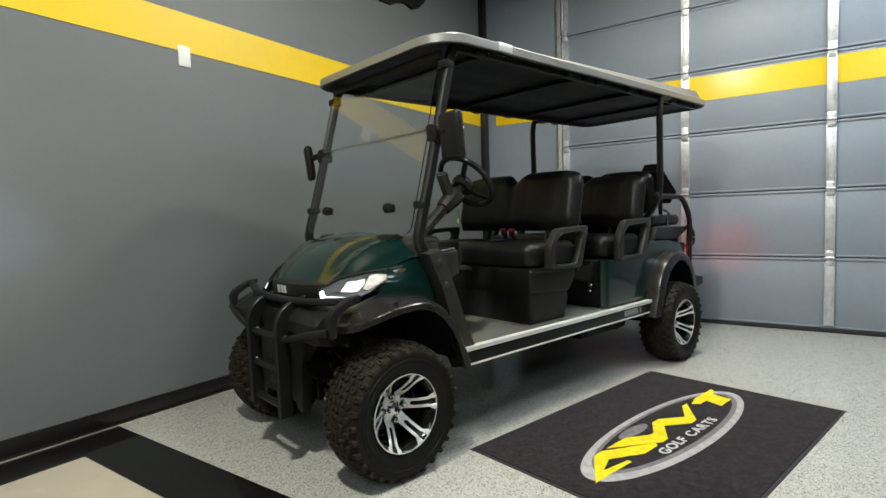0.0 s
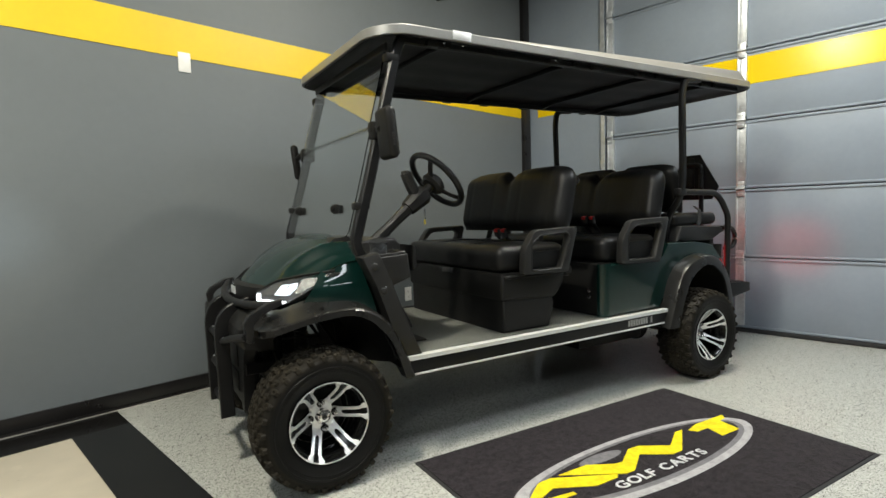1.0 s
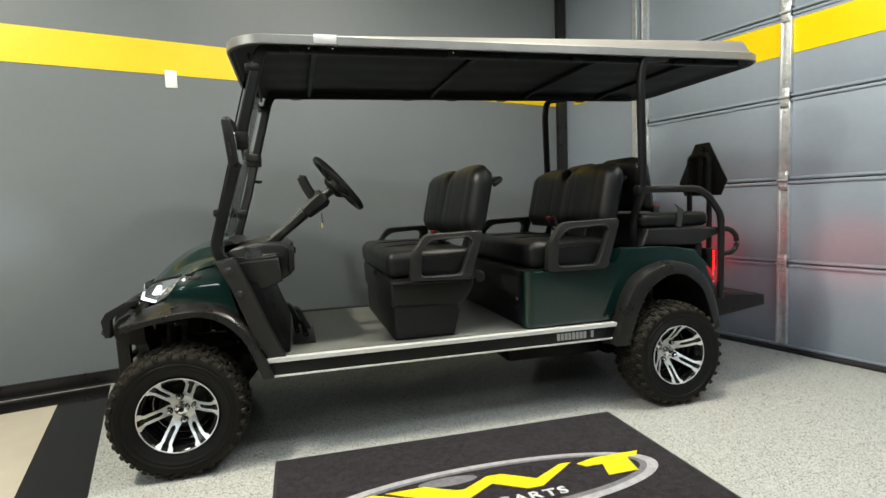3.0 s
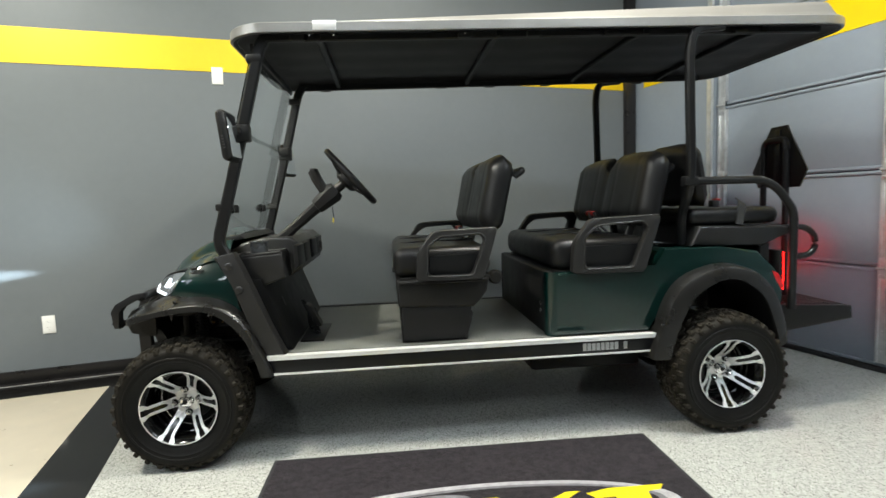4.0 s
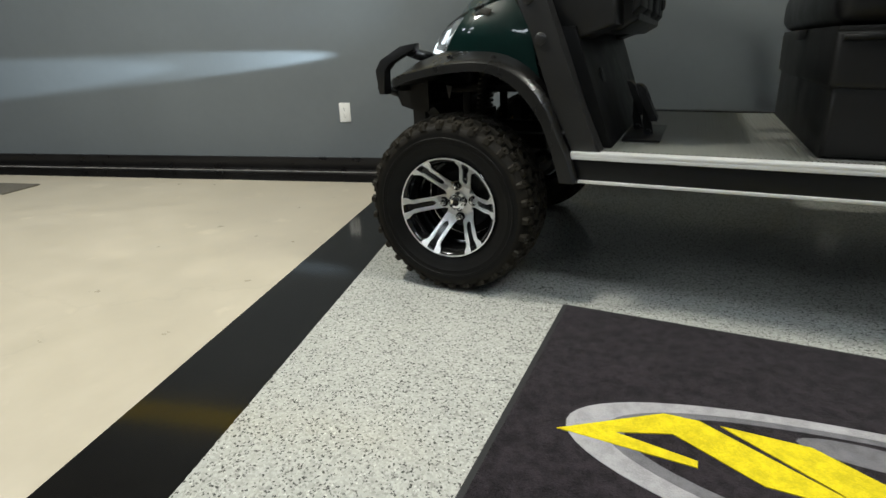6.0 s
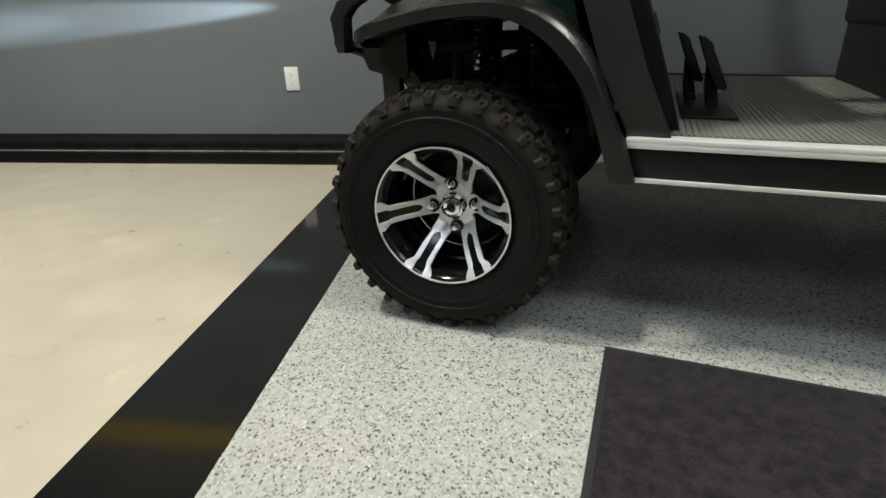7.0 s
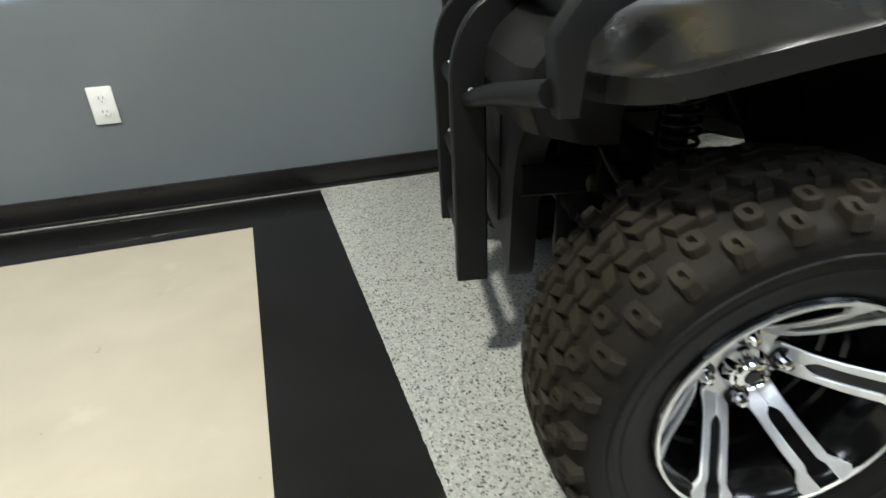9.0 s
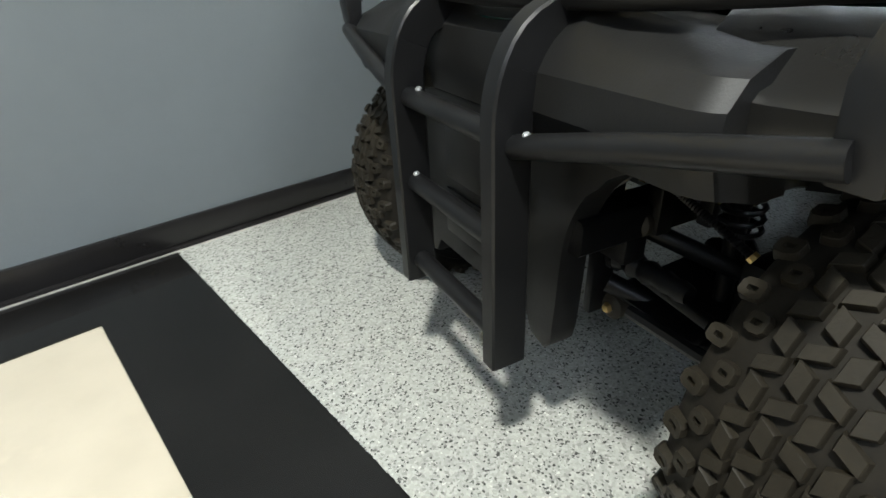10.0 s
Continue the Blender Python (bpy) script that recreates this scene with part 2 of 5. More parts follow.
chassis = pm("dull_black_chassis", (0.0040, 0.0040, 0.0042), 0.45, spec=0.2, var=0.3, scale=15, bump=0.1)
vinyl = pm("black_vinyl", (0.008, 0.008, 0.0083), 0.38, spec=0.3, var=0.15, scale=14, bump=0.35, bscale=260, dist=0.0012)
rubber = pm("dusty_tread_rubber", (0.0178, 0.0146, 0.0096), 0.6, spec=0.2, var=0.3, scale=12, bump=0.3, bscale=200, col2=(0.012, 0.0102, 0.0072))
tread_gap = pm("dull_tread_gap_rubber", (0.0135, 0.0112, 0.0078), 0.7, spec=0.2, var=0.3, scale=12, bump=0.2, bscale=200)
sidewall = pm("black_sidewall_rubber", (0.0062, 0.0058, 0.0054), 0.50, spec=0.18, var=0.25, scale=10, bump=0.12, bscale=180)
machined = pm("machined_aluminium", (0.88, 0.88, 0.87), 0.34, 0.72, var=0.06, scale=30, bump=0.04, bscale=600, rvar=0.06)
chrome = pm("chrome", (0.85, 0.85, 0.86), 0.07, 1.0, var=0.02, bump=0.0, rvar=0.02)
rim_black = pm("gloss_black_rim", (0.004, 0.004, 0.004), 0.16, spec=0.35, var=0.1, bump=0.0, rvar=0.05)
alu = pm("brushed_aluminium_trim", (0.82, 0.815, 0.80), 0.42, 0.45, var=0.015, scale=30, bump=0.0)
roof_silver = pm("silver_roof_paint", (0.30, 0.297, 0.285), 0.36, 0.5, var=0.06, scale=10, bump=0.04)
roof_black = pm("black_roof_liner", (0.007, 0.007, 0.0075), 0.6, var=0.2, scale=6, bump=0.2)
floor_rubber = pm("grey_ribbed_floor_mat", (0.17, 0.172, 0.155), 0.55, var=0.12, scale=10, bump=0.15)
acrylic = glass("clear_acrylic", (0.93, 0.95, 0.95), 0.01, 1.3)
lens = glass("headlight_lens", (1, 1, 1), 0.02, 1.2)
led_white = glow("led_white", (0.85, 0.93, 1.0), 1.7)
led_cell = glow("led_cell", (0.8, 0.9, 1.0), 0.45)
crinkle = pm("crinkled_reflector", (0.75, 0.74, 0.70), 0.22, 0.9, var=0.3, scale=60, bump=0.8, bscale=120, dist=0.004)
led_red = glow("led_red", (1.0, 0.006, 0.005), 14)
red_spill = glow("red_spill", (1.0, 0.02, 0.015), 1.2)
red_lens = pm("red_lens", (0.55, 0.01, 0.012), 0.15, bump=0.0, coat=0.5)
red_web = pm("red_buckle", (0.62, 0.02, 0.02), 0.4, bump=0.0)
mirror_glass = pm("mirror_glass", (0.85, 0.87, 0.88), 0.02, 1.0, var=0.01, bump=0.0, rvar=0.01)
decal = pm("silver_decal", (0.42, 0.42, 0.41), 0.4, 0.3, bump=0.0)
brass = pm("brass_fitting", (0.6, 0.42, 0.16), 0.3, 0.9, bump=0.0)
tag_yellow = pm("yellow_key_tag", (0.7, 0.55, 0.05), 0.4, bump=0.0)
paper = pm("white_sticker", (0.75, 0.74, 0.70), 0.6, bump=0.0)

# ---------------------------------------------------------------- mesh helpers


def quad_box(bm, x0, x1, y0, y1, z0, z1, bev=0.0, seg=2, m=None):
    vs = [bm.verts.new(Vector(p) if m is None else m @ Vector(p)) for p in ((x0, y0, z0), (x1, y0, z0), (x1, y1, z0), (x0, y1, z0), (x0, y0, z1), (x1, y0, z1), (x1, y1, z1), (x0, y1, z1))]
    fs = [bm.faces.new([vs[i] for i in q]) for q in ((0, 3, 2, 1), (4, 5, 6, 7), (0, 1, 5, 4), (1, 2, 6, 5), (2, 3, 7, 6), (3, 0, 4, 7))]
    if bev:
        es = list({e for f in fs for e in f.edges})
        bmesh.ops.bevel(bm, geom=es, offset=bev, segments=seg, profile=0.5, affect="EDGES", clamp_overlap=True)
    return bm


def box(*a, **k):
    return quad_box(bmesh.new(), *a, **k)


def extrude_poly(bm, pts, a, b, put, bev=0.0, seg=2):
    """A closed outline pts, drawn out from a to b; put(p, q, s) gives the place of outline point (p, q) at depth s."""
    n = len(pts)
    lo = [bm.verts.new(put(p, q, a)) for p, q in pts]
    hi = [bm.verts.new(put(p, q, b)) for p, q in pts]
    f0, f1 = bm.faces.new(lo), bm.faces.new(hi[::-1])
    for i in range(n):
        bm.faces.new((lo[i], hi[i], hi[(i + 1) % n], lo[(i + 1) % n]))
    if bev:
        es = list(f0.edges) + list(f1.edges)
        bmesh.ops.bevel(bm, geom=es, offset=bev, segments=seg, profile=0.5, affect="EDGES", clamp_overlap=True)
    return bm


def side_prism(pts, v0, v1, bev=0.0, seg=2, bm=None):
    """An outline in (u, z), drawn out across the cart from v0 to v1."""
    return extrude_poly(bm or bmesh.new(), pts, v0, v1, lambda p, q, s: (p, s, q), bev, seg)


def front_prism(pts, u0, u1, bev=0.0, seg=2, bm=None):
    """An outline in (v, z), drawn out along the cart from u0 to u1."""
    return extrude_poly(bm or bmesh.new(), pts, u0, u1, lambda p, q, s: (s, p, q), bev, seg)


def flat_prism(pts, z0, z1, bev=0.0, seg=2, bm=None):
    return extrude_poly(bm or bmesh.new(), pts, z0, z1, lambda p, q, s: (p, q, s), bev, seg)


def smooth_path(pts, r=0.05, seg=5, closed=False):
    """Rounds the corners of a path."""
    P = [Vector(p) for p in pts]
    out, n = [], len(P)
    for i, p in enumerate(P):
        if not closed and i in (0, n - 1):
            out.append(p)
            continue
        a, b = P[i - 1], P[(i + 1) % n]
        d = min(r, (a - p).length * 0.48, (b - p).length * 0.48)
        s, e = p + (a - p).normalized() * d, p + (b - p).normalized() * d
        for k in range(seg + 1):
            t = k / seg
            out.append(s * (1 - t) ** 2 + p * 2 * t * (1 - t) + e * t * t)
    return out


def sweep(path, sec, closed=False, up=(0, 0, 1), bm=None, scale=None):
    """Draws the closed section sec, points (side, up), along path."""
    bm = bm or bmesh.new()
    P, n = [Vector(p) for p in path], len(path)
    rings, up = [], Vector(up)
    for i, p in enumerate(P):
        a = P[i - 1] if (i or closed) else p
        b = P[(i + 1) % n] if (i < n - 1 or closed) else p
        t = (b - a).normalized()
        side = t.cross(up)
        side = side.normalized() if side.length > 1e-4 else Vector((0, 1, 0))
        top = side.cross(t).normalized()
        k = scale(i / max(1, n - 1)) if scale else 1
        rings.append([bm.verts.new(p + side * s * k + top * q * k) for s, q in sec])
    m = len(sec)
    for i in range(n if closed else n - 1):
        r0, r1 = rings[i], rings[(i + 1) % n]
        for j in range(m):
            bm.faces.new((r0[j], r0[(j + 1) % m], r1[(j + 1) % m], r1[j]))
    if not closed:
        bm.faces.new(rings[0][::-1])
        bm.faces.new(rings[-1])
    return bm


def ring_sec(r, n=10):
    return [(r * math.cos(2 * math.pi * i / n), r * math.sin(2 * math.pi * i / n)) for i in range(n)]


def rect_sec(a, b, c=0.004):
    a, b = a / 2, b / 2
    return [(-a + c, -b), (a - c, -b), (a, -b + c), (a, b - c), (a - c, b), (-a + c, b), (-a, b - c), (-a, -b + c)]


def tube(pts, r, bend=0.05, closed=False, n=10, bm=None, up=(0, 0, 1)):
    return sweep(smooth_path(pts, bend, 5, closed), ring_sec(r, n), closed, up, bm)


def bar(pts, a, b, bend=0.03, closed=False, bm=None, up=(0, 1, 0), c=0.005):
    return sweep(smooth_path(pts, bend, 4, closed), rect_sec(a, b, c), closed, up, bm)


def lathe(prof, n=40, bm=None, closed=False, m=None):
    """Turns the outline (r, y) about the y axis."""
    bm = bm or bmesh.new()
    rings = []
    for i in range(n):
        a = 2 * math.pi * i / n
        rings.append([bm.verts.new((m or Matrix()) @ Vector((r * math.cos(a), y, r * math.sin(a)))) for r, y in prof])
    k = len(prof)
    for i in range(n):
        for j in range(k if closed else k - 1):
            bm.faces.new((rings[i][j], rings[(i + 1) % n][j], rings[(i + 1) % n][(j + 1) % k], rings[i][(j + 1) % k]))
    return bm


def loft(rows, bm=None, caps=False, ring=False):
    bm = bm or bmesh.new()
    R = [[bm.verts.new(p) for p in row] for row in rows]
    k = len(rows[0])
    for a, b in zip(R, R[1:]):
        for j in range(k if ring else k - 1):
            bm.faces.new((a[j], a[(j + 1) % k], b[(j + 1) % k], b[j]))
    if caps:
        bm.faces.new(R[0][::-1])
        bm.faces.new(R[-1])
    return bm


def shell(bm, t):
    bmesh.ops.recalc_face_normals(bm, faces=bm.faces)
    bmesh.ops.solidify(bm, geom=list(bm.faces), thickness=t)
    return bm


def mirrored(bm):
    """The same mesh on the other side of the cart."""
    b2 = bm.copy()
    for v in b2.verts:
        v.co.y = -v.co.y
    bmesh.ops.reverse_faces(b2, faces=b2.faces)
    return b2


def dome(bm, c, r, h, axis, n=8):
    """A small bolt head or button at c, standing out h along axis."""
    q = Vector(axis).to_track_quat("Z", "Y").to_matrix()
    rows = [[Vector(c) + q @ Vector((r * k * math.cos(2 * math.pi * i / n), r * k * math.sin(2 * math.pi * i / n), h * z)) for i in range(n)] for k, z in ((1, 0), (1, 0.5), (0.7, 0.9), (0.2, 1))]
    R = [[bm.verts.new(p) for p in row] for row in rows]
    for a, b in zip(R, R[1:]):
        for j in range(n):
            bm.faces.new((a[j], a[(j + 1) % n], b[(j + 1) % n], b[j]))
    bm.faces.new(R[-1])
    return bm


def resample(pts, n):
    P = [Vector(p) for p in pts]
    d = [0]
    for a, b in zip(P, P[1:]):
        d.append(d[-1] + (b - a).length)
    out = []
    for i in range(n):
        s = d[-1] * i / (n - 1)
        j = max(k for k in range(len(P) - 1) if d[k] <= s + 1e-9)
        out.append(P[j].lerp(P[j + 1], min(1, (s - d[j]) / (d[j + 1] - d[j]))))
    return out


def curve_through(pts, n=24):
    """A smooth line through the points (Catmull-Rom), with n points at even steps."""
    P = [Vector(p) for p in pts]
    P = [2 * P[0] - P[1]] + P + [2 * P[-1] - P[-2]]
    out = []
    for i in range(1, len(P) - 2):
        for k in range(8):
            t = k / 8
            a, b, c, d = P[i - 1 : i + 3]
            out.append(0.5 * ((2 * b) + (c - a) * t + (2 * a - 5 * b + 4 * c - d) * t * t + (3 * b - a - 3 * c + d) * t ** 3))
    out.append(P[-2])
    return resample(out, n)


def part(name, bm, material, parent=None, label="", angle=40, m=None):
    """Links a bmesh as one mesh object, under a thing or a part."""
    bmesh.ops.recalc_face_normals(bm, faces=bm.faces)
    me = bpy.data.meshes.new(name)
    bm.to_mesh(me)
    bm.free()
    for mt in material if isinstance(material, (list, tuple)) else (material,):
        me.materials.append(mt)
    me.shade_smooth()
    me.set_sharp_from_angle(angle=radians(angle))
    ob = new(name, me)
    if parent:
        ob.parent = parent
    if m is not None:
        ob.matrix_basis = m
    if label:
        ob["label"] = label
    return ob


def setting(name, bm, material, label, category):
    return tagged(part(name, bm, material), label, category, kind="structure")


# ---------------------------------------------------------------- the room
STRIP = 0.257
X0, X1, Y0 = -8.5, 3.99, -8.0
DOOR_X, DOOR_Y0, DOOR_Y1 = 4.085, -0.88, -5.4

setting("floor", box(X0, 4.6, Y0, 0.2, -0.12, -0.004), slab, "warm beige sealed concrete floor", "floor")
rnd = random.Random(11)
edge = [(-0.0012 - rnd.uniform(0, 0.0022), -0.004 * k) for k in range(1, 900)]  # the flakes end in a slightly ragged line
b = flat_prism([(4.55, 0.0), (0.0, 0.0)] + edge + [(0.0, Y0), (4.55, Y0)], -0.004, 0.0005)
setting("floor_epoxy", b, epoxy, "grey flake epoxy floor in the bay", "floor")
b = bmesh.new()
quad_box(b, -STRIP, 0.0, Y0, 0.0, -0.004, 0.0)
quad_box(b, X0, -STRIP, -0.262, 0.0, -0.004, 0.0)
setting("floor_border", b, black_floor, "black painted floor border strip", "floor border")
setting("wall_north", box(X0, X1 + 0.2, 0.015, 0.2, -0.05, CEIL), wall_paint, "dark grey painted wall", "wall")
setting("trim_stripe", box(X0, 3.87, 0.011, 0.0149, 2.03, 2.25), stripe_paint, "yellow painted stripe along the grey wall", "painted stripe")
b = box(X0, 3.87, 0.0, 0.0148, 0.0, 0.092, bev=0.004)
quad_box(b, X0, 3.87, -0.012, 0.006, 0.0, 0.014, bev=0.004)
setting("baseboard", b, black_trim, "glossy black baseboard", "baseboard")
setting("trim_caulk", box(X0, 3.87, -0.016, -0.0125, 0.0, 0.004), caulk, "thin pale sealant line under the baseboard", "sealant line")
setting("wall_east", box(X1, X1 + 0.2, DOOR_Y0 + 0.03, 0.0149, -0.05, CEIL), door_paint, "narrow grey wall beside the garage door", "wall")
setting("wall_east_south", box(X1, X1 + 0.2, Y0, DOOR_Y1, -0.05, CEIL), wall_paint, "grey wall beyond the garage door", "wall")
setting("trim_stripe_east", box(X1 - 0.004, X1 - 0.0001, DOOR_Y0 + 0.04, -0.12, 2.03, 2.25), yellow_paint, "yellow painted stripe beside the garage door", "painted stripe")
setting("trim_post", box(3.872, 3.972, -0.035, 0.0148, 0.0, CEIL, bev=0.006), black_trim, "black vertical corner post", "corner post")
# Unseen walls that close the room, dark so the bodywork mirrors less.
setting("wall_south", box(X0, 4.6, Y0 - 0.2, Y0, -0.05, CEIL), dark_wall, "unseen closing wall, dark to dim reflections", "wall")
setting("wall_west", box(X0 - 0.2, X0, Y0, 0.2, -0.05, CEIL), dark_wall, "unseen closing wall, dark to dim reflections", "wall")
setting("ceiling", box(X0, 4.6, Y0, 0.2, CEIL, CEIL + 0.15), ceiling_paint, "plain grey ceiling", "ceiling")
setting("wall_east_top", box(X1 + 0.2, X1 + 0.4, DOOR_Y1, DOOR_Y0, 3.44, CEIL), wall_paint, "grey wall above the garage door", "wall")

# garage door: hinged steel sections with galvanised stiles
door = tagged(new("door_1"), "closed blue-grey sectional garage door with galvanised stiles", "garage door", kind="structure")
JOINTS = [0.03, 0.62, 1.185, 1.737, 2.29, 2.86, 3.42]
STILES = [-0.9, -2.04, -3.125, -4.21, -5.3]
for z0, z1 in zip(JOINTS, JOINTS[1:]):
    b = box(DOOR_X, DOOR_X + 0.04, DOOR_Y1 - 0.02, DOOR_Y0 + 0.02, z0 + 0.003, z1 - 0.003, bev=0.003)
    for zz in (z0 + 0.016, z1 - 0.016):
        quad_box(b, DOOR_X - 0.008, DOOR_X + 0.002, DOOR_Y1 - 0.02, DOOR_Y0 + 0.02, zz - 0.009, zz + 0.009, bev=0.004)
    sec = part("panel", b, door_paint, door)
    if 2.0 < z1 < 2.4:
        for ya, yb in zip(STILES, STILES[1:]):
            part("painted_stripe", box(DOOR_X - 0.003, DOOR_X - 0.0005, yb + 0.03, ya - 0.03, 2.022, 2.243), yellow_paint, sec, "yellow painted stripe")
    for i, ys in enumerate(STILES):
        b = box(DOOR_X - 0.028, DOOR_X - 0.0008, ys - 0.034, ys + 0.034, z0 + 0.03, z1 - 0.03, bev=0.003)
        quad_box(b, DOOR_X - 0.036, DOOR_X - 0.027, ys - 0.034, ys - 0.022, z0 + 0.03, z1 - 0.03, bev=0.002)
        quad_box(b, DOOR_X - 0.036, DOOR_X - 0.027, ys + 0.022, ys + 0.034, z0 + 0.03, z1 - 0.03, bev=0.002)
        for k in range(4):
            zz = z0 + 0.1 + k * 0.12
            dome(b, (DOOR_X - 0.0275, ys, zz), 0.007, 0.004, (-1, 0, 0))
        part("stile", b, galv, sec, "galvanised vertical stile")
        if z0 > 0.1:
            b = box(DOOR_X - 0.042, DOOR_X - 0.03, ys - 0.03, ys + 0.03, z0 - 0.06, z0 + 0.06, bev=0.004)
            tube([(DOOR_X - 0.045, ys - 0.033, z0), (DOOR_X - 0.045, ys + 0.033, z0)], 0.010, bm=b)
            for dz in (-0.04, 0.04):
                dome(b, (DOOR_X - 0.042, ys - 0.015, z0 + dz), 0.007, 0.005, (-1, 0, 0))
                dome(b, (DOOR_X - 0.042, ys + 0.015, z0 + dz), 0.007, 0.005, (-1, 0, 0))
            part("hinge", b, galv, sec, "galvanised hinge")
b = box(DOOR_X - 0.02, DOOR_X + 0.045, DOOR_Y1, DOOR_Y0, 0.0006, 0.034, bev=0.008)
part("seal", b, mat_rubber, door, "black rubber bottom seal")
track = tagged(new("trim_track"), "galvanised vertical garage door track", "door track", kind="structure")
b = box(3.983, 3.989, -0.865, -0.848, 0.05, 3.6)
quad_box(b, 3.945, 4.0, -0.868, -0.862, 0.05, 3.6)
quad_box(b, 3.942, 3.948, -0.90, -0.862, 0.05, 3.6)
part("track_rail", b, galv, track)
for k in range(6):
    part("bracket", dome(box(3.972, 3.9895, -0.858, -0.835, 0.35 + k * 0.55, 0.42 + k * 0.55, bev=0.003), (3.972, -0.846, 0.385 + k * 0.55), 0.006, 0.006, (-1, 0, 0)), galv, track)


def cover_plate(x, z, outlet, label, cat):
    th = tagged(new(cat.replace(" ", "_")), label, cat)
    th.matrix_basis = pose(x, 0.0148, z)
    part("plate", box(-0.0365, 0.0365, -0.007, -0.0001, -0.0585, 0.0585, bev=0.004), plate_white, th)
    for dz in (-0.021, 0.021):
        if outlet:
            pts = [(0.0165 * math.cos(a) if abs(math.cos(a)) < 0.97 else 0.016 * math.copysign(1, math.cos(a)), dz + 0.0145 * math.sin(a)) for a in [2 * math.pi * i / 16 for i in range(16)]]
            so = part("socket", extrude_poly(bmesh.new(), pts, -0.009, -0.0065, lambda p, q, s: (p, s, q), 0.0006, 1), plate_white, th)
            b = box(-0.007, -0.005, -0.0095, -0.0088, dz - 0.001, dz + 0.008)
            quad_box(b, 0.005, 0.0068, -0.0095, -0.0088, dz, dz + 0.007)
            quad_box(b, -0.002, 0.002, -0.0095, -0.0088, dz - 0.010, dz - 0.006)
            part("slots", b, slot_dark, so)
        else:
            part("screw", dome(bmesh.new(), (0, -0.007, dz * 2), 0.0035, 0.0015, (0, -1, 0)), plate_white, th)
    if not outlet:
        part("jack", box(-0.007, 0.007, -0.0080, -0.006, -0.007, 0.007, bev=0.001), plate_white, th)
    return th


cover_plate(-0.634, 0.374, True, "white double electrical outlet on the grey wall", "wall outlet")
cover_plate(2.208, 0.376, True, "white double electrical outlet on the grey wall", "wall outlet")
cover_plate(0.483, 2.003, False, "white wall plate just under the yellow stripe", "wall plate")

pts = [(2.10, 2.93), (2.22, 2.865), (2.36, 2.875), (2.46, 2.93), (2.56, 2.95), (2.66, 2.925), (2.76, 2.97), (2.86, 3.05), (2.84, 3.25), (2.12, 3.25)]
tagged(part("wall_emblem", extrude_poly(bmesh.new(), pts, -0.005, 0.0148, lambda p, q, d: (p, d, q), 0.003), plastic), "black cut-out emblem on the grey wall", "wall emblem")

# ---------------------------------------------------------------- mats
MAT_M = pose(0.690, -1.732, 0.0006, 0, 0, -14.2)
ML, MW = 1.64, 1.03
mat_thing = tagged(new("floor_mat"), "charcoal logo floor mat with yellow letters in a grey oval", "floor mat")
mat_thing.matrix_basis = MAT_M


def on_mat(pts, z0, z1):
    return flat_prism([(0.028 + 0.963 * p, -q - 0.010) for p, q in pts], z0, z1)


part("rubber_border", flat_prism([(0, 0), (ML, 0), (ML, -MW), (0, -MW)], 0.0, 0.004, 0.0015), mat_rubber, mat_thing, "thin black rubber border")
part("carpet", flat_prism([(0.014, -0.014), (ML - 0.014, -0.014), (ML - 0.014, -MW + 0.014), (0.014, -MW + 0.014)], 0.002, 0.0085, 0.003), mat_pile, mat_thing)


def oval(cx, cy, a, c, n=64):
    return [(cx + a * math.cos(2 * math.pi * i / n), cy + c * math.sin(2 * math.pi * i / n)) for i in range(n)]


def oval_ring(o, i, z0, z1):
    rows = [[(0.028 + 0.963 * p, -q - 0.010, z) for p, q in ring] for ring, z in ((o, z0), (o, z1), (i, z1), (i, z0))]
    return loft(rows, ring=True)


part("oval_ring", oval_ring(oval(0.83, 0.515, 0.725, 0.198), oval(0.845, 0.51, 0.662, 0.170), 0.006, 0.0098), mat_grey, mat_thing, "pale grey oval outline")
part("oval_shade", oval_ring(oval(0.845, 0.51, 0.661, 0.1695), oval(0.85, 0.505, 0.628, 0.150), 0.006, 0.0094), mat_mid, mat_thing, "mid grey inner line of the oval")
part("oval_gleam", on_mat(oval(0.66, 0.405, 0.125, 0.032, 24), 0.006, 0.0092), mat_mid, mat_thing, "grey shading behind the letters")
LOGO = (
    [(0.093, 0.550), (0.29, 0.420), (0.36, 0.417), (0.607, 0.540), (0.585, 0.557), (0.47, 0.557), (0.313, 0.478), (0.205, 0.517), (0.36, 0.538), (0.36, 0.556)],
    [(0.40, 0.417), (0.56, 0.417), (0.665, 0.475), (0.705, 0.482), (0.82, 0.418), (0.885, 0.418), (1.01, 0.495), (1.15, 0.421), (1.205, 0.421), (1.01, 0.552), (0.945, 0.552), (0.825, 0.475), (0.69, 0.556), (0.64, 0.556)],
    [(1.225, 0.44), (1.32, 0.418), (1.535, 0.42), (1.51, 0.452), (1.457, 0.457), (1.437, 0.562), (1.30, 0.562), (1.325, 0.474), (1.25, 0.474)],
)
for shape in LOGO:
    part("logo_shape", on_mat(shape, 0.006, 0.0106), mat_yellow, mat_thing, "yellow logo shape")
pen, letters = 0.0, []
